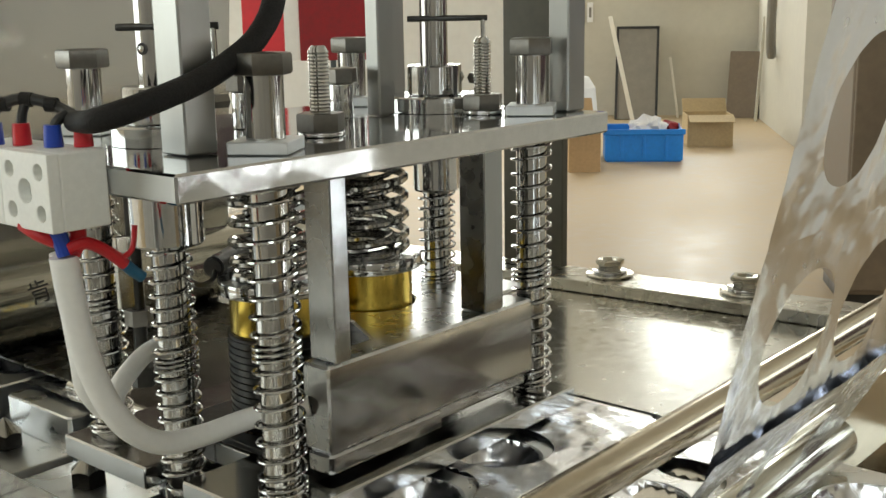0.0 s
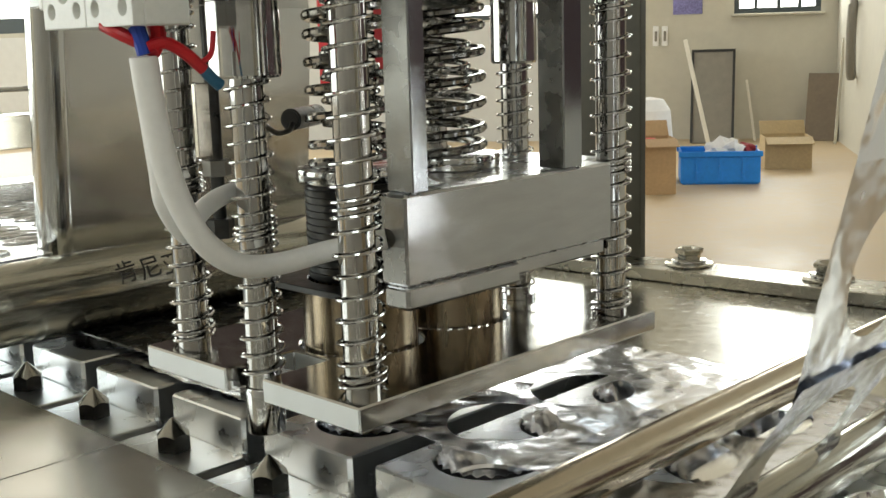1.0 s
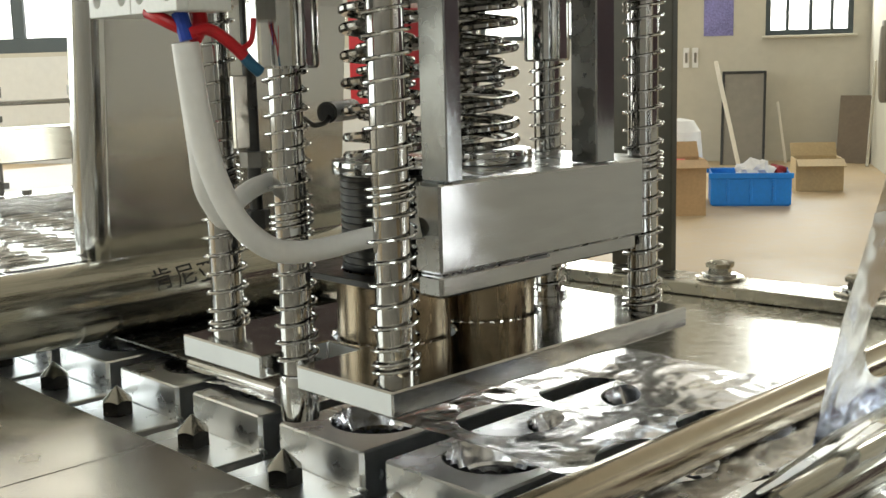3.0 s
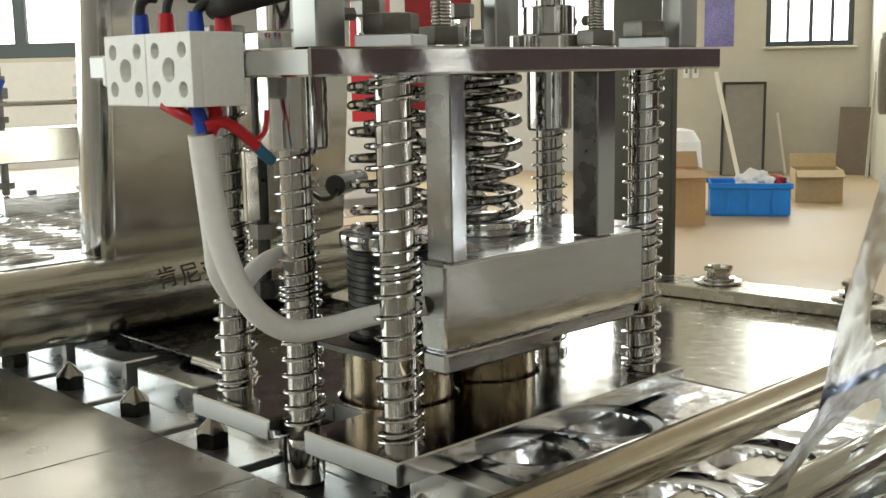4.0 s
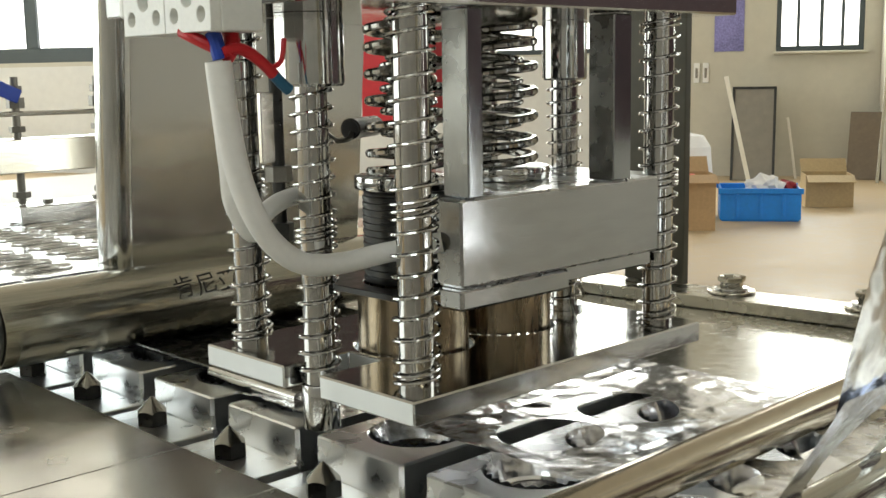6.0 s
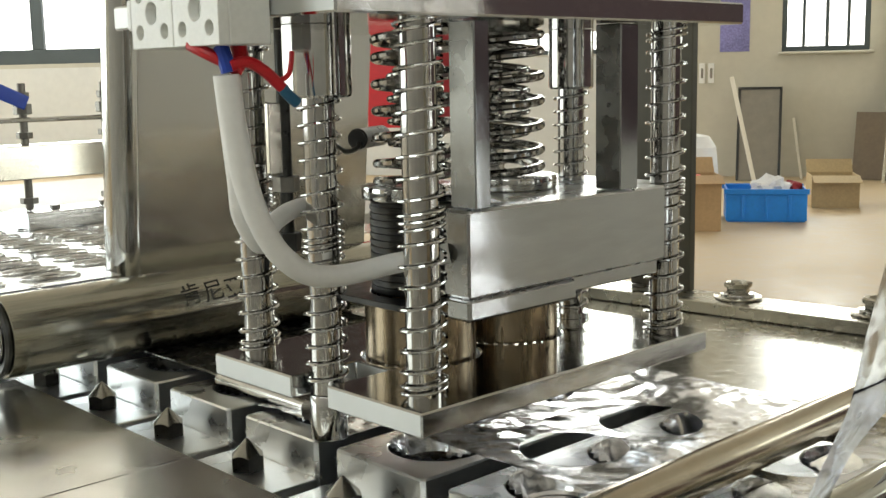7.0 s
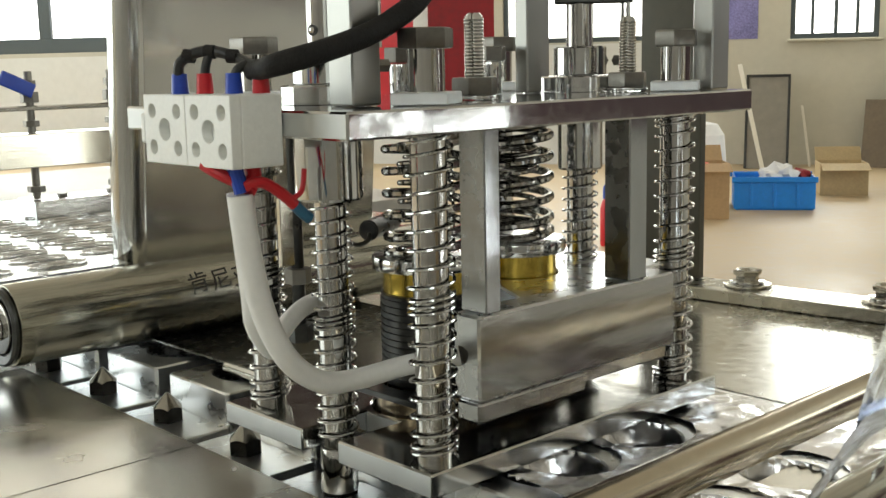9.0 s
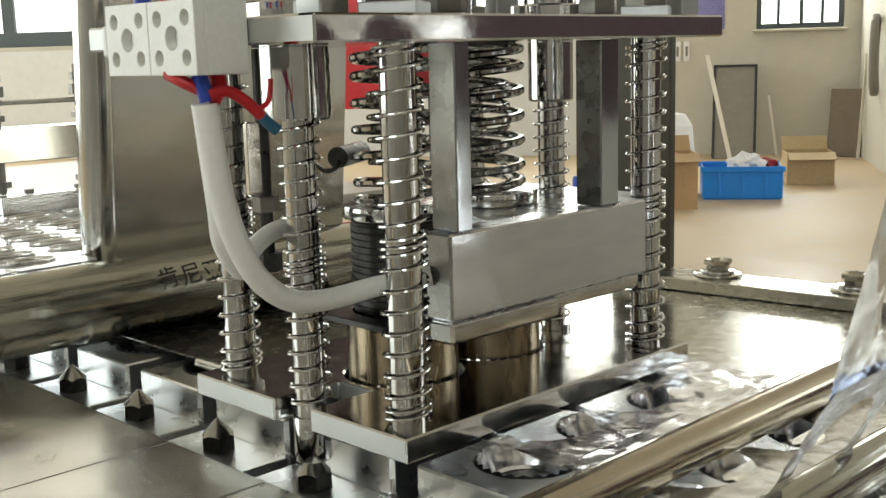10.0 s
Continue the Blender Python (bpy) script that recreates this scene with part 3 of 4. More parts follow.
# ---- mold chain ----
def mold_segment():
    s = thing("mold_segment", "aluminium mold bar with round cavities and a conical lock nut", "mold", group="mold bars of the chain")
    w0, w1 = -0.0485, 0.0365                     # across the chain's travel
    holes = [ring_loop(x, -0.006, 0.0315, 44) for x in (0.0735, 0.150, 0.2265)]
    part("mold_bar", slab([(0.0245, w0), (0.276, w0), (0.276, w1), (0.0245, w1), (0.022, w1 - 0.0025), (0.022, w0 + 0.0025)], holes, -0.030, 0.0025, 0.0012), ALU, s)
    part("bar_base", box(-0.052, 0.276, w0 - 0.002, w1 + 0.006, -0.046, -0.0305, 0.001), ALU, s)
    part("flange", box(-0.052, 0.0215, w0 - 0.002, w1 + 0.006, -0.030, -0.0225, 0.001), ALU, s)
    flat, n = 0.0104, 48
    rim = []
    for k in range(n):
        th = 2 * math.pi * k / n
        rad = flat / math.cos((th % (math.pi / 3)) - math.pi / 6)
        rim.append((rad * math.cos(th), rad * math.sin(th), -0.0010 - 1.05 * (rad - 0.0010)))
    hx, cone = bmesh.new(), bmesh.new()
    low = [hx.verts.new((x, y, -0.0222)) for x, y, z in rim]
    high = [hx.verts.new(v) for v in rim]
    top = [cone.verts.new(v) for v in rim]
    tip = [cone.verts.new((0.08 * x, 0.08 * y, -0.0010)) for x, y, z in rim]
    for k in range(n):
        j = (k + 1) % n
        hx.faces.new((low[k], low[j], high[j], high[k]))
        cone.faces.new((top[k], top[j], tip[j], tip[k]))
    cone.faces.new(tip)
    nut = part("lock_nut", hx, NUT_BLACK, s, "blackened hexagon lock nut")
    part("nut_cone", cone, BRIGHT_CONE, nut, "lighter conical top")
    for x in (0.0735, 0.150, 0.2265):
        cup = bmesh.new()
        prof = [(0.0005, -0.011), (0.020, -0.0112), (0.0215, -0.0095), (0.0235, -0.0100), (0.0280, -0.0010), (0.0308, 0.0026)]
        lathe(prof, 48, cup, x, -0.006)
        cup.verts.ensure_lookup_table()
        for k, v in enumerate(cup.verts[-48:]):
            if k % 2:
                v.co.x, v.co.y, v.co.z = x + (v.co.x - x) * 0.93, -0.006 + (v.co.y + 0.006) * 0.93, 0.0038
        part("foil_cup", cup, FOIL, s, "cut foil cup with toothed rim")
    return s


seg0 = mold_segment()
segments = [(seg0, 5)]
for k in range(-5, 5):
    segments.append((copy_thing(seg0, Matrix.Identity(4)), k))
for s, k in segments:
    MOVES.append((s, [(t, pose(0, PITCH * k - (d - 0.0), 0)) for t, d in INDEX]))

# ---- foil web ----
def wavy(bm, amp, scale, seed):
    for v in bm.verts:
        v.co.z += amp * noise.noise(Vector((v.co.x * scale, v.co.y * scale, seed)))


def foil_sheet(x0, x1, y0, y1, rows_, holes_on, dx=0.006, r=0.0325, centres=(0.0865, 0.1620)):
    """A thin rolled web with punched openings, cut from a fine grid so that it can lie in creases."""
    bm = bmesh.new()
    nx, ny = int((x1 - x0) / dx), int((y1 - y0) / dx)
    grid = {}

    def punched(x, y):
        if not holes_on(y):
            return False
        yy = (y - rows_ + PITCH / 2) % PITCH - PITCH / 2
        return any((x - c) ** 2 + yy ** 2 < r ** 2 for c in centres)

    for i in range(nx + 1):
        for j in range(ny + 1):
            grid[i, j] = (x0 + (x1 - x0) * i / nx, y0 + (y1 - y0) * j / ny)
    vs = {}

    def vert(i, j):
        if (i, j) not in vs:
            vs[i, j] = bm.verts.new((*grid[i, j], 0))
        return vs[i, j]

    for i in range(nx):
        for j in range(ny):
            cx, cy = (grid[i, j][0] + grid[i + 1, j + 1][0]) / 2, (grid[i, j][1] + grid[i + 1, j + 1][1]) / 2
            if not punched(cx, cy):
                bm.faces.new((vert(i, j), vert(i + 1, j), vert(i + 1, j + 1), vert(i, j + 1)))
    # draw the ragged hole edges to true circles
    for v in bm.verts:
        if v.is_boundary and holes_on(v.co.y):
            yy = (v.co.y - rows_ + PITCH / 2) % PITCH - PITCH / 2
            for c in centres:
                d = math.hypot(v.co.x - c, yy)
                if d < r + dx * 1.1:
                    k = r / d
                    v.co.x, v.co.y = c + (v.co.x - c) * k, v.co.y + yy * (k - 1)
    return bm


WEB_TURN, WEB_LOW, LEAN_UP = -0.401, 0.0042, radians(103)
web = thing("foil_web", "shiny crumpled foil web with punched openings drawn over the molds", "foil")


def web_point(s):
    """The web's path: flat along the molds, then up behind the draw roller."""
    over = WEB_TURN - s
    if over <= 0:
        return Vector((0, s, WEB_LOW))
    return Vector((0, WEB_TURN + over * math.cos(LEAN_UP), WEB_LOW + over * math.sin(LEAN_UP)))


def web_pose(s):
    a, b = web_point(s + PITCH / 2), web_point(s - PITCH / 2)
    way = a - b
    return Matrix.Translation((a + b) / 2) @ Matrix.Rotation(math.atan2(way.z, way.y), 4, "X")


def web_lift(b, s):
    """The slack web clings to the rising stripper plate, up to a small height."""
    rise = min(0.0165, stripper_top(b) - 0.0222)
    return rise * (0.0 if s > -0.05 else 1.0 if s > -0.34 else 0.35)


TIMES = sorted({t for t, b in HEAD} | {t for t, d in INDEX})
ht_t, ht_b = zip(*HEAD)
ix_t, ix_d = zip(*INDEX)

for k in range(-8, 2):
    fb = foil_sheet(0.040, 0.268, -PITCH / 2, PITCH / 2, 0.0, (lambda y: True) if k <= 1 else (lambda y: False), 0.0034,
                    *((0.0335, (0.1010, 0.1845)) if k <= -3 else (0.0325, (0.0865, 0.1620))))
    for v in fb.verts:
        q = Vector((v.co.x, v.co.y + PITCH * k, 0))
        edge = 1 - (2 * abs(v.co.y) / PITCH) ** 6
        v.co.z += 0.0022 * edge * noise.noise(q * 11) + 0.0020 * noise.noise(Vector((q.x * 20, 7, 0))) + (1.0 if k > -3 else 0.3) * edge * (0.0020 * abs(noise.noise(q * 32)) + 0.0011 * abs(noise.noise(q * 85)))
    section = part("web_section", fb, FOIL if k > -2 else FILM, web)
    rows = []
    for t in TIMES:
        at = -0.006 + PITCH * k - float(np.interp(t, ix_t, ix_d))
        rows.append((t, Matrix.Translation((0, 0, web_lift(float(np.interp(t, ht_t, ht_b)), at))) @ web_pose(at)))
    MOVES.append((section, rows))

guide = thing("film_guide", "dark guide plate feeding the film into the press", "guide plate", kind="structure")
part("guide_plate", box(0.056, 0.272, 0.002, 0.262, 0.0078, 0.0100, 0.0005), GUIDE, guide)
part("guide_lip", sweep([(0.0510, -0.012, 0.0095), (0.0510, 0.05, 0.0095), (0.0510, 0.10, 0.0092)], 0.0046, 16, 3), SHEET, guide)
part("guide_leg", box(0.262, 0.272, 0.15, 0.17, -0.0615, 0.0077), DARK_STEEL, guide)

cb = thing("dark_cabinet", "tall dark brown cabinet standing in the hall", "cabinet", at_room(1.12, 4.5, FLOOR, 0))
part("cabinet_case", box(-0.28, 0.28, -0.25, 0.25, 0.06, 2.1, 0.006), BOARD, cb)
part("plinth", box(-0.26, 0.26, -0.23, 0.23, 0, 0.0595), DARK_STEEL, cb)
part("cabinet_door", box(-0.272, 0.272, -0.268, -0.2505, 0.08, 2.08, 0.003), BOARD, cb)

# ---- feed rollers and guards ----
def roller(name, x0, x1, y, z, r, label, marks=False):
    ro = thing(name, label, "roller", pose(x0, y, z, 0, 90, 0))
    part("drum", cyl(r, 0, x1 - x0, 56, bevel=0.001), ROLLER, ro)
    ring = bmesh.new()
    lathe([(r * 0.92, -0.0005), (r * 0.97, -0.004), (r * 0.90, -0.006), (r * 0.72, -0.004), (r * 0.70, 0.0)], 40, ring)
    part("bearing_ring", ring, DARK_STEEL, ro, "dark bearing ring")
    part("bearing", cyl(r * 0.66, -0.006, -0.001, 40, bevel=0.001), STEEL, ro)
    part("shaft", cyl(r * 0.34, -0.10, -0.0065, 28, bevel=0.001), STEEL, ro)
    if marks:
        # three characters written on the drum with a marker pen, wrapped round it
        for c, sign in enumerate("\u80af\u5c3c\u4e9a"):
            cu = bpy.data.curves.new("marker_sign", "FONT")
            cu.body, cu.size, cu.align_x, cu.align_y = sign, 0.0215, "CENTER", "CENTER"
            probe = bpy.data.objects.new("marker_sign", cu)
            me = bpy.data.meshes.new_from_object(probe)
            bpy.data.objects.remove(probe)
            for v in me.vertices:
                a = radians(244) - (v.co.y + 0.10 * v.co.x) / r
                z = 0.158 + 0.0225 * c + v.co.x
                v.co = Vector(((r + 0.0003) * math.cos(a), (r + 0.0003) * math.sin(a), z))
            me.materials.append(INK)
            o = new("marker_sign", me)
            o.parent = ro
            tagged(o, "black handwritten marker sign")
    return ro


roller("feed_roller", -0.068, 0.50, 0.232, 0.042, 0.033, "polished steel feed roller with faded marker strokes", True)
draw = roller("draw_roller", 0.046, 0.270, -0.3870, 0.0195, 0.013, "slim polished draw roller carrying the waste foil")

guard = thing("guard_box", "polished stainless guard sheet behind the feed roller", "guard", pose(0, 0.273, 0.060) @ pose(0, 0, 0, 5.5, 0, 0) @ pose(0, -0.273, -0.060))
part("guard_sheet", box(0.074, 0.340, 0.272, 0.275, 0.060, 0.52, 0.0005), GUARD, guard)
part("guard_flange", sweep([(0.0735, 0.2885, 0.060), (0.0735, 0.2885, 0.3), (0.0735, 0.2885, 0.52)], 0.0175, 40, 2), GUARD, guard, "rounded sheet edge")
part("guard_base", box(0.07, 0.330, 0.2765, 0.34, -0.004, 0.0595, 0.001), DARK_STEEL, guard)

# embossed foil arriving from the station before
emb = thing("embossed_web", "bright foil web embossed with long oval cups", "foil")
part("web_sheet", box(-0.10, 0.0490, 0.245, 0.2800, 0.0748, 0.0752), FOIL_SMOOTH, emb)
part("web_sheet", box(-0.10, 0.40, 0.2802, 0.80, 0.0748, 0.0752), FOIL_SMOOTH, emb)
oval = [(0.026 * math.copysign(abs(math.cos(a)) ** 0.7, math.cos(a)), 0.0135 * math.sin(a), 0) for a in [2 * math.pi * k / 22 for k in range(23)]]
oval_mesh = mesh_of("embossed_oval", sweep(oval, 0.0015, 8, 2, cap=False, flat=0.5), FOIL_SMOOTH)
inner_mesh = mesh_of("embossed_centre", sweep([(x * 0.55, y * 0.45, 0) for x, y, z in oval], 0.0013, 8, 2, cap=False), FOIL_SMOOTH)
for i in range(5):
    for j in range(0 if i < 2 else 1, 9):
        for m in (oval_mesh, inner_mesh):
            o = new(m.name, m)
            o.parent, o.location = emb, (-0.064 + 0.066 * i, 0.285 + 0.040 * j, 0.0755)
stn = thing("sealing_station", "stainless sealing station with spring bolts before the press", "machine station", kind="structure")
part("station_table", box(0.11, 0.56, 0.42, 1.2, 0.055, 0.074, 0.001), STATION, stn)
part("station_bar", box(-0.06, 0.45, 0.60, 0.64, 0.1325, 0.1705, 0.001), STEEL_BRUSHED, stn)
part("station_clamp", box(0.114, 0.42, 0.585, 0.64, 0.0745, 0.096, 0.001), STEEL_MACHINED, stn)
part("station_rod", sweep([(-0.1, 0.61, 0.199), (0.2, 0.61, 0.199), (0.45, 0.61, 0.199)], 0.003, 10, 2), STEEL, stn)
for x in (0.128, 0.227, 0.33):
    part("station_stud", cyl(0.0045, 0.0965, 0.24, 16, x, 0.612), DULL, stn)
    for z, r, h in ((0.104, 0.010, 0.007), (0.178, 0.009, 0.007), (0.205, 0.010, 0.012), (0.222, 0.008, 0.008)):
        part("station_nut", cyl(r, z, z + h, 6, x, 0.612, bevel=0.0006), DULL, stn)
part("blue_strap", box(-0.02, 0.02, -0.002, 0.002, -0.008, 0.008, 0.001), BLUE, stn, at=pose(0.11, 0.60, 0.226, 0, 25, 0))
for x in (0.15, 0.21):
    part("station_screw", cyl(0.006, 0.0965, 0.102, 6, x, 0.594, bevel=0.0005), DULL, stn)

# ---- press: stripper plate with guide bolts ----
CORNERS = [(0.0, -0.194), (0.0, -0.034), (0.2285, -0.190), (0.220, -0.034)]
MIDDLE = [(-0.006, -0.114), (0.220, -0.114)]
PUNCH = [(0.070, -0.114), (0.150, -0.114)]
REST = 0.2100        # from the stripper plate's top to the head plate's underside, at rest

strip = thing("stripper_plate", "polished steel stripper plate on four guide bolts", "press plate")
outline = [(-0.0205, -0.2135), (0.2465, -0.2135), (0.2465, -0.0145), (-0.0225, -0.0145), (-0.0225, -0.099), (0.028, -0.099), (0.028, -0.1315), (-0.0205, -0.1315)]
part("plate", slab(outline, [ring_loop(x, y, 0.0385, 44) for x, y in PUNCH], -PLATE, 0, 0.0010), PLATE_TOP, strip, edge=PLATE_EDGE, end=SATIN_END)
for x, y in CORNERS:
    r = part("guide_bolt", cyl(0.0100, -0.004, REST + 0.0146, 32, x, y), ROD, strip)
    part("bolt_head", cyl(0.0150, REST + 0.0146, REST + 0.0256, 6, x, y, bevel=0.0016), DULL, r, "dull hexagon head")
for (x, y), low in zip(MIDDLE, (-0.010, 0.0)):
    r = part("guide_post", cyl(0.0095, low, REST + 0.21, 32, x, y), ROD, strip)
    part("collar", lathe([(0.0098, REST + 0.085), (0.0125, REST + 0.086), (0.0125, REST + 0.092), (0.0098, REST + 0.093)], 28, x=x, y=y), DULL, r)
# a black disc stands in for the shade inside the cross hole
hole = part("post_hole", cyl(0.0032, 0.0085, 0.0100, 20), RUBBER, strip, "black disc for the shade in a cross hole", at=pose(*MIDDLE[0], 0.237) @ pose(0, 0, 0, 0, 90, 195))
part("set_screw", cyl(0.0018, 0.0101, 0.0106, 16, bevel=0.0003), CHROME, hole)
bm = cyl(0.0112, -0.038, -0.0105, 32, *MIDDLE[0], bevel=0.0008)
part("post_foot", bm, STEEL, strip)
part("post_seat", cyl(0.013, 0.0003, 0.004, 32, *MIDDLE[1]), STEEL, strip)
MOVES.append((strip, [(t, pose(0, 0, stripper_top(b))) for t, b in HEAD]))

# ---- press: head with die, pillars, bushes ----
head = thing("press_head", "polished steel press head with die block and pillars", "press head")
hp = TOP
part("top_plate", slab([(-0.0755, -0.2215), (0.272, -0.2215), (0.272, -0.0065), (-0.0755, -0.0065)], [], hp, hp + PLATE, 0.0012), STEEL, head, end=SATIN_END)
BAR = -0.2022        # front face of the die bar, which stands between the two front guide bolts
# pillar and die ends darkened in colour, in place of a dark mirror image
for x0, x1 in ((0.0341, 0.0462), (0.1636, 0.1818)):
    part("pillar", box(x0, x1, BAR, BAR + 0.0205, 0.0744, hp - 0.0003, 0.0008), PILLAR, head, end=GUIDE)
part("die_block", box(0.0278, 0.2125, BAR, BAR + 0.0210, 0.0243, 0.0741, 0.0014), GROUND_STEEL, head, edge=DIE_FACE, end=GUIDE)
rear = slab([(0.0850, BAR + 0.0213), (0.2125, BAR + 0.0213), (0.2125, -0.172), (0.2500, -0.172), (0.2500, -0.062), (0.1070, -0.062), (0.1070, -0.140)],
            [ring_loop(0.150, -0.114, 0.0305)], 0.0250, 0.0725, 0.0012)
part("die_backing", rear, GROUND_STEEL, head, edge=STEEL_MACHINED)
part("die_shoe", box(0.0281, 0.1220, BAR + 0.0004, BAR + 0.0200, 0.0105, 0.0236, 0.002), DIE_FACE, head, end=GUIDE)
part("die_shoe", box(0.1225, 0.2122, BAR + 0.0060, BAR + 0.0250, 0.0142, 0.0239, 0.001), DIE_FACE, head)
part("carrier_plate", slab([(0.026, -0.1495), (0.20, -0.1495), (0.20, -0.062), (0.026, -0.062)], [ring_loop(x, y, 0.0315) for x, y in PUNCH], 0.0095, 0.0135, 0.0005), DARK_STEEL, head)
# toothed round cutters
for x, y in PUNCH:
    cb = bmesh.new()
    n, ro_, ri = 96, 0.0355, 0.0335
    lo, hi = -0.0284, 0.0090
    rings = []
    for r, z in ((ro_, hi), (ro_, lo), (ri, lo), (ri, hi)):
        rings.append([cb.verts.new((x + r * math.cos(2 * math.pi * k / n), y + r * math.sin(2 * math.pi * k / n), z - (0.0055 if z == lo and k % 3 == 1 else 0))) for k in range(n)])
    for a in range(4):
        A, B = rings[a], rings[(a + 1) % 4]
        for k in range(n):
            cb.faces.new((A[k], A[(k + 1) % n], B[(k + 1) % n], B[k]))
    part("toothed_cutter", cb, CUTTER, head, "brown tempered toothed round cutter")
# ribbed sleeve of the open punch unit
prof = [(0.0300, 0.0140)]
for k in range(13):
    z = 0.016 + 0.0042 * k
    prof += [(0.0308, z), (0.0308, z + 0.0024), (0.0298, z + 0.0028), (0.0298, z + 0.0040)]
prof += [(0.0308, 0.0722), (0.0294, 0.0725), (0.0294, 0.0140)]
part("ribbed_sleeve", lathe(prof, 44, x=PUNCH[0][0], y=PUNCH[0][1]), DARK_STEEL, head, "dark ribbed punch sleeve")
# bushes under the top plate
for (x, y), br in zip(MIDDLE, (0.0200, 0.0160)):
    part("guide_bush", lathe([(0.0100, hp - 0.041), (br - 0.0010, hp - 0.0415), (br, hp - 0.040), (br, hp - 0.0003), (0.0100, hp - 0.0003)], 40, x=x, y=y), STEEL, head)
ht = hp + PLATE
# slim hanger bolt between the guide bolts
hang = part("hanger_bolt", cyl(0.0042, 0.040, hp - 0.0003, 20, 0.009, -0.058), DARK_STEEL, head, "slim dark hanger bolt")
part("hanger_nut", cyl(0.0085, 0.078, 0.088, 6, 0.009, -0.058, bevel=0.0006), DULL, hang)
part("hanger_nut", cyl(0.0085, 0.040, 0.052, 6, 0.009, -0.058, bevel=0.0006), DARK_STEEL, hang)
part("hanger_tab", box(-0.004, 0.010, -0.060, -0.056, 0.090, hp - 0.045, 0.0005), STEEL_BRUSHED, hang)
# fittings on the top plate
for x, y in CORNERS:
    part("pressure_pad", box(-0.0155, 0.0155, -0.0155, 0.0155, ht + 0.0003, ht + 0.0068, 0.0006), PAD, head, "flat pale grey pad", at=pose(x, y, 0, 0, 0, 32))
for x, y in ((0.0665, -0.163), (0.2165, -0.159)):
    st = part("stud", thread(0.0060, ht + 0.0003, ht + 0.048), CHROME, head, at=pose(x, y, 0))
    part("stud_washer", cyl(0.0135, ht + 0.0004, ht + 0.0026, 28, bevel=0.0004), STEEL, st)
    part("stud_nut", cyl(0.0138, ht + 0.0028, ht + 0.0130, 6, bevel=0.0010), DULL, st, "dull hexagon nut")
for x, y in PUNCH:
    part("cap_screw", cyl(0.008, ht + 0.0003, ht + 0.022, 24, x, y + 0.02, bevel=0.0008), STEEL, head)
    part("cap_screw", cyl(0.011, ht + 0.0223, ht + 0.032, 6, x, y + 0.02, bevel=0.0008), DULL, head)
for (x, y), fr in zip(MIDDLE, (0.0260, 0.0340)):
    part("bush_flange", lathe([(0.0100, ht + 0.0003), (fr, ht + 0.0003), (fr, ht + 0.0100), (fr - 0.0015, ht + 0.0110), (0.0100, ht + 0.0110)], 40, x=x, y=y), STEEL, head)
    part("clamp_ring", lathe([(0.0100, ht + 0.0112), (0.0180, ht + 0.0112), (0.0187, ht + 0.0120), (0.0187, ht + 0.0300), (0.0178, ht + 0.0310), (0.0100, ht + 0.0310)], 40, x=x, y=y), STEEL, head)
    pin = part("cross_pin", cyl(0.0020, -0.027, 0.027, 16, bevel=0.0005), DARK_STEEL, head, "dark cross pin", at=pose(x, y - 0.0125, ht + 0.062, 0, 90, -50))
    part("pin_leg", cyl(0.0017, 0.0, 0.030, 14), STEEL, pin, at=pose(0.001, 0, 0.024, 0, 90, 0))
    for s in (-1, 1):
        part("clamp_bolt", cyl(0.0042, 0, 0.012, 6, bevel=0.0005), DULL, head, at=pose(x + 0.023, y + s * 0.010 - 0.004, ht + 0.021, 0, 90, 0))
    # a black strip stands in for the shade inside the ring's split
    part("clamp_slot", box(x - 0.0015, x + 0.0015, y - 0.0192, y - 0.0120, ht + 0.0113, ht + 0.0312), RUBBER, head, "black strip for the shade in the clamp ring's split")
for x0, x1, y0, y1 in ((-0.036, -0.0165, -0.177, -0.1565), (0.2515, 0.2715, -0.203, -0.187), (0.166, 0.181, -0.1135, -0.1015), (0.252, 0.266, -0.045, -0.030)):
    part("tie_bar", box(x0, x1, y0, y1, ht + 0.0004, ht + 0.30, 0.0010), SATIN_BAR, head, "tall square satin tie bar")
part("cross_yoke", box(-0.05, 0.27, -0.220, -0.020, ht + 0.3006, ht + 0.32, 0.001), STEEL_BRUSHED, head)
MOVES.append((head, [(t, pose(0, 0, b)) for t, b in HEAD]))

# spring-loaded ejectors
for x, y in PUNCH:
    e = thing("ejector", "brass ejector with a bright steel flange", "ejector", group="ejectors of the press")
    part("brass_core", cyl(0.0288, 0.0300, 0.0725, 48), BRASS, e, "yellow brass core")
    part("flange", cyl(0.0355, 0.0729, 0.0813, 48, bevel=0.0010), GROUND_STEEL, e, edge=STEEL)
    MOVES.append((e, [(t, pose(x, y, b + ejector_lift(b))) for t, b in HEAD]))


# ---- springs, turn by turn ----
def spring(name, x, y, radius, wire, turns, low, high, label, group, phase=0.0, tight=(), mat=CHROME):
    """A coil whose turns share the room between low(b) and high(b)."""
    s = thing(name, label, "spring", pose(x, y, 0), group)
    b0 = 0.06
    me = mesh_of("coil", coil_turn(radius, wire, (high(b0) - low(b0)) / turns), mat)
    # a pair of stacked coils closes up where the two meet
    w = np.array([0.35 if k in tight else 1.0 for k in range(turns)])
    mid = (np.cumsum(w) - w / 2) / w.sum()
    for k in range(turns):
        c = new("coil_turn", me)
        c.parent = s
        rows = [(t, pose(0, 0, low(b) + mid[k] * (high(b) - low(b)), 0, 0, phase)) for t, b in HEAD]
        MOVES.append((c, rows))
    return s


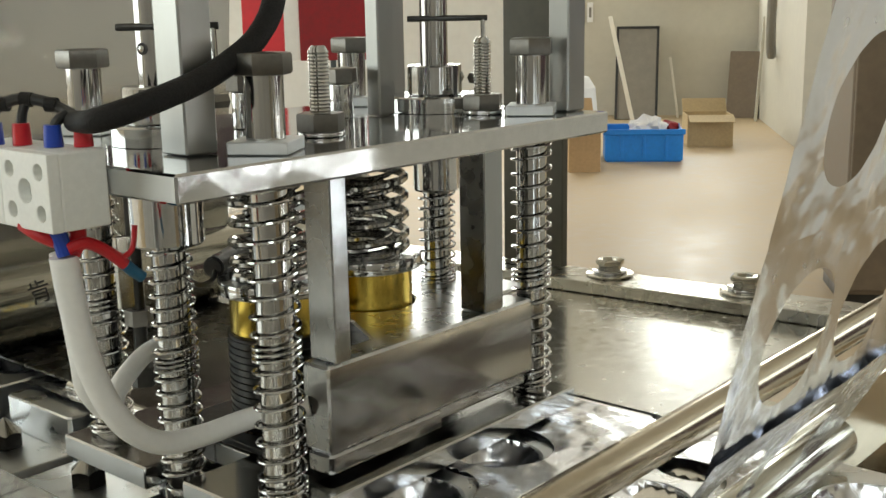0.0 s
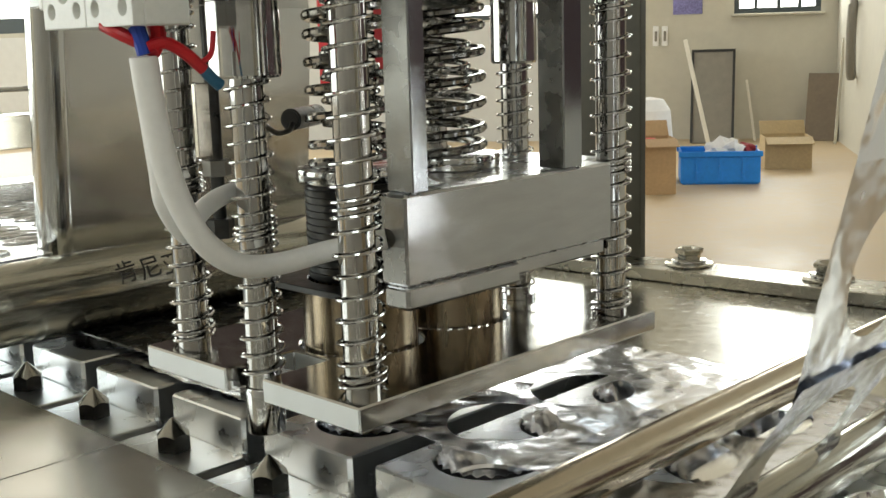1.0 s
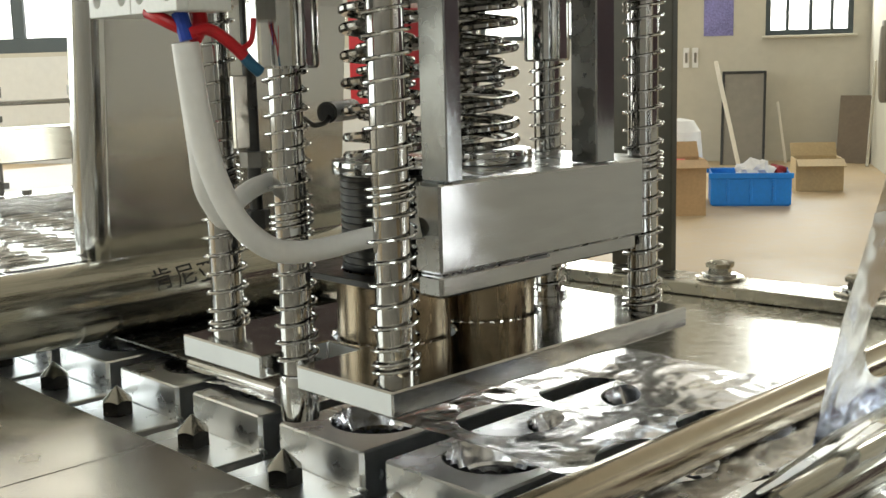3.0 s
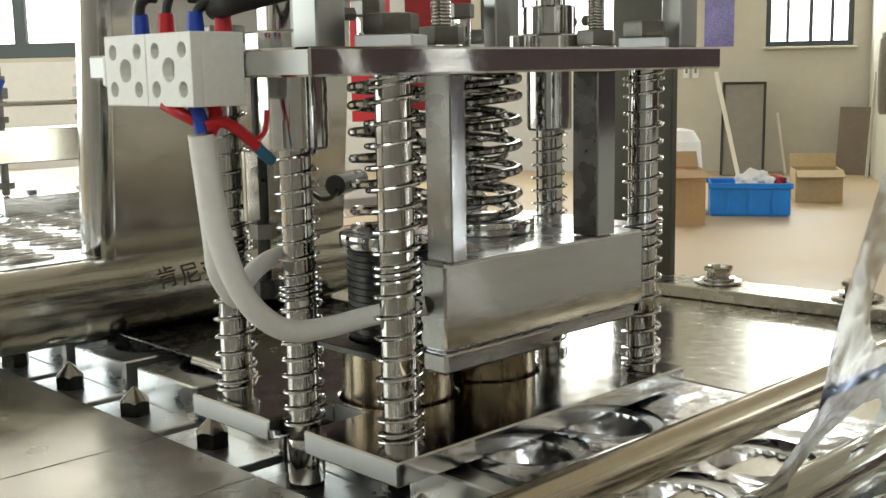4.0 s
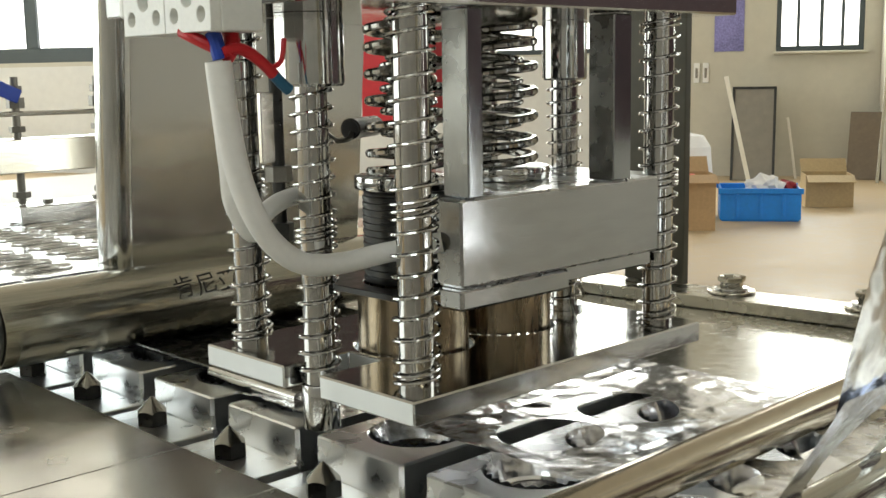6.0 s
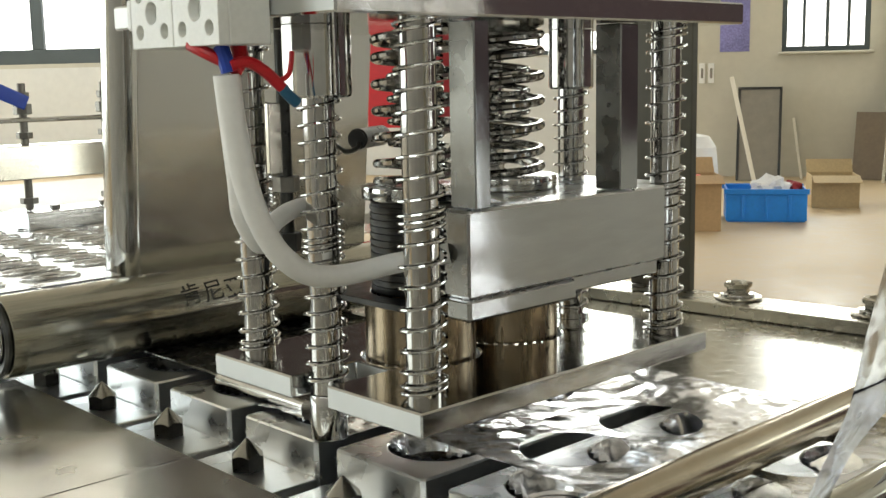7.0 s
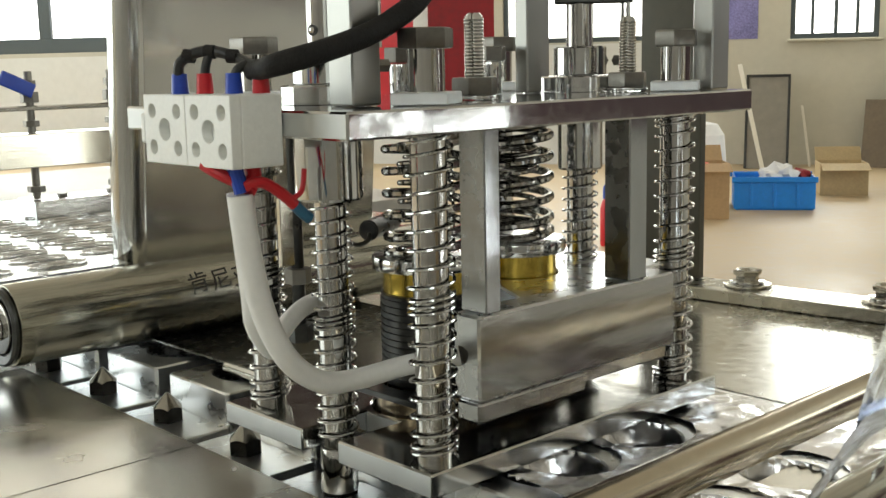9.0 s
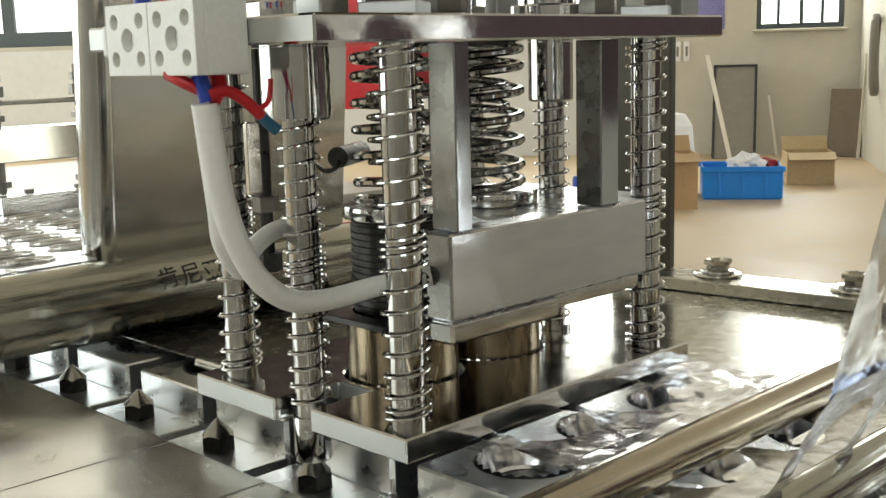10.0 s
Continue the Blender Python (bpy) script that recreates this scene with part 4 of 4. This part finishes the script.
for i, (x, y) in enumerate(CORNERS):
    spring("guide_spring", x, y, 0.0128, 0.0020, 22, lambda b: stripper_top(b) + 0.002, lambda b: b + TOP - 0.001,
           "bright coil spring round a guide bolt", "springs on the guide bolts", -40 + 50 * i, (0, 1, 9, 10, 11, 20, 21))
for i, (x, y) in enumerate(MIDDLE):
    spring("post_spring", x, y, 0.0122, 0.0018, 19, lambda b: stripper_top(b) + (-0.006 if i == 0 else 0.004), lambda b: b + TOP - 0.042,
           "bright coil spring round a guide post", "springs on the guide posts", 30 * i, (8, 9, 10))
for i, (x, y) in enumerate(PUNCH):
    for radius, wire, turns, kind in ((0.0252, 0.0058, 7, "heavy"), (0.0165, 0.0036, 8, "slim inner")):
        spring("ejector_spring", x, y, radius, wire, turns, lambda b: b + ejector_lift(b) + 0.0838, lambda b: b + TOP - 0.002,
               kind + " bright coil spring over an ejector", "springs over the ejectors", 70 * i + 40, (0, turns - 1), OILED_SPRING)

# ---- electrics on the head ----
term = thing("terminal_block", "white porcelain terminal block with wire bores", "terminal block")
TB = 0.1655                                        # underside above the die
for k in range(2):
    y0 = -0.1705 + 0.0425 * k
    body = part("porcelain_body", box(-0.1005, -0.0762, y0, y0 + 0.0420, TB, TB + 0.0360, 0.0008), CERAMIC, term)
    holes = [ring_loop(a, c, 0.0038, 20) for a in (0.0085, 0.0335) for c in (0.0085, 0.0275)] + [ring_loop(0.021, 0.018, 0.0058, 24)]
    fb = slab([(0, 0), (0.042, 0), (0.042, 0.036), (0, 0.036)], holes, 0, 0.006, 0.0004)
    part("bore_face", fb, CERAMIC, body, at=Matrix(((0, 0, -1, -0.1006), (1, 0, 0, y0), (0, 1, 0, TB), (0, 0, 0, 1))))
    for a in (0.0085, 0.0335):
        for c in (0.0085, 0.0275):
            part("bore", cyl(0.0036, 0, 0.0006, 16), CERAMIC_SHADE, body, at=pose(-0.1011, y0 + a, TB + c, 0, 90, 0))
part("end_lug", box(-0.1060, -0.0850, -0.0850, -0.0800, TB + 0.010, TB + 0.026, 0.001), CERAMIC, term)
MOVES.append((term, [(t, pose(0, 0, b)) for t, b in HEAD]))

B9 = 0.0246
tube = thing("insulating_sleeve", "soft white silicone sleeve looping to the die block", "sleeve")
line = [(-0.0934, -0.155, 0.176), (-0.0908, -0.155, 0.151), (-0.0848, -0.155, 0.120), (-0.0757, -0.155, 0.0965), (-0.0638, -0.155, 0.0798), (-0.0455, -0.155, 0.0678), (-0.0215, -0.156, 0.0650), (0.0060, -0.164, 0.0685), (0.0285, -0.186, 0.0740)]
part("sleeve_loop", sweep([(x, y, z - B9) for x, y, z in line], lambda k: 0.0068 - 0.0010 * k, 18, 8), TUBE, tube)
line = [(-0.0895, -0.1460, 0.1760), (-0.0875, -0.1470, 0.1500), (-0.0835, -0.1450, 0.1220), (-0.0770, -0.1380, 0.1020), (-0.0602, -0.1280, 0.0840), (-0.0459, -0.1160, 0.0893), (-0.0288, -0.1040, 0.0937), (-0.0060, -0.0900, 0.0960), (0.0250, -0.0840, 0.0970)]
part("sleeve_loop", sweep([(x, y, z - B9) for x, y, z in line], 0.0055, 16, 8), TUBE, tube)
MOVES.append((tube, [(t, pose(0, 0, b)) for t, b in HEAD]))

wires = thing("wire_harness", "red and blue wires bound under the terminal block", "wires")
for pts, r, m in (
        ([(-0.104, -0.140, 0.191), (-0.102, -0.150, 0.187), (-0.096, -0.155, 0.183)], 0.0032, RED),
        ([(-0.096, -0.155, 0.190), (-0.095, -0.157, 0.183), (-0.094, -0.158, 0.177)], 0.0040, BLUE),
        ([(-0.086, -0.155, 0.191), (-0.087, -0.158, 0.184), (-0.092, -0.160, 0.178)], 0.0042, RED),
        ([(-0.094, -0.160, 0.180), (-0.086, -0.163, 0.182), (-0.077, -0.165, 0.177), (-0.068, -0.166, 0.169)], 0.0030, RED),
        ([(-0.068, -0.166, 0.169), (-0.064, -0.166, 0.165), (-0.059, -0.166, 0.161)], 0.0030, TEAL),
        ([(-0.071, -0.167, 0.172), (-0.064, -0.167, 0.176), (-0.061, -0.166, 0.187)], 0.0014, RED)):
    part("wire", sweep([(x, y, z - B9) for x, y, z in pts], r, 12, 8), m, wires)
for x, y, m in ((-0.103, -0.112, BLUE), (-0.096, -0.125, RED), (-0.092, -0.146, BLUE), (-0.083, -0.157, RED)):
    part("boot", cyl(0.0046, TB + 0.0362, TB + 0.0465, 16, x + 0.004, y, r2=0.0040), m, wires)
for pts, r in (([(-0.099, -0.112, 0.2325), (-0.100, -0.115, 0.2420), (-0.093, -0.122, 0.2475), (-0.084, -0.130, 0.2470), (-0.079, -0.142, 0.2425), (-0.080, -0.155, 0.2395)], 0.0029),
               ([(-0.092, -0.125, 0.2325), (-0.091, -0.125, 0.2400), (-0.089, -0.126, 0.2465)], 0.0024),
               ([(-0.088, -0.146, 0.2325), (-0.086, -0.147, 0.2380), (-0.081, -0.148, 0.2410)], 0.0026)):
    part("taped_lead", sweep([(x, y, z - B9) for x, y, z in pts], r, 12, 8), RUBBER, wires)
for x, y, z in ((-0.0965, -0.1185, 0.2458), (-0.0885, -0.1260, 0.2478), (-0.0815, -0.1360, 0.2452)):
    part("tape_wrap", sweep([(x - 0.0016, y + 0.0022, z - B9), (x + 0.0016, y - 0.0022, z - B9 - 0.0004)], 0.0036, 14, 3), CABLE, wires)
MOVES.append((wires, [(t, pose(0, 0, b)) for t, b in HEAD]))

cab = thing("power_cable", "thick black braided power cable rising from the terminals", "cable")
line = [(-0.079, -0.150, 0.2375), (-0.083, -0.166, 0.2385), (-0.0845, -0.179, 0.2402), (-0.0748, -0.185, 0.2432), (-0.055, -0.185, 0.2478), (-0.0316, -0.185, 0.2545), (-0.0124, -0.185, 0.2628), (0.0057, -0.185, 0.2745), (0.022, -0.180, 0.294), (0.035, -0.165, 0.33), (0.042, -0.13, 0.44)]
part("braid", sweep([(x, y, z - B9) for x, y, z in line], lambda k: 0.0050 + 0.0010 * min(1, 4 * k), 16, 8), CABLE, cab)
MOVES.append((cab, [(t, pose(0, 0, b)) for t, b in HEAD]))

pipe = thing("air_nipple", "dark air nipple on a bent steel bracket", "nipple")
part("nipple", sweep([(0.085, -0.062, 0.1345 - B9), (0.066, -0.073, 0.1345 - B9), (0.047, -0.084, 0.1345 - B9)], 0.0068, 20, 3), DARK_STEEL, pipe)
# a black disc stands in for the shade in the nipple's open end
part("bore", sweep([(0.0472, -0.0839, 0.1345 - B9), (0.0464, -0.0843, 0.1345 - B9)], 0.0054, 20, 2), RUBBER, pipe)
part("bracket", sweep([(0.022, -0.092, 0.133 - B9), (0.030, -0.092, 0.128 - B9), (0.042, -0.089, 0.129 - B9), (0.050, -0.082, 0.134 - B9)], 0.0016, 8, 6), DULL, pipe)
MOVES.append((pipe, [(t, pose(0, 0, b)) for t, b in HEAD]))



def motions():
    for ob, rows in MOVES:
        rows = list(rows)
        if rows[-1][0] < 10.0:
            rows.append((10.0, rows[-1][1]))
        walk(ob, rows)


motions()
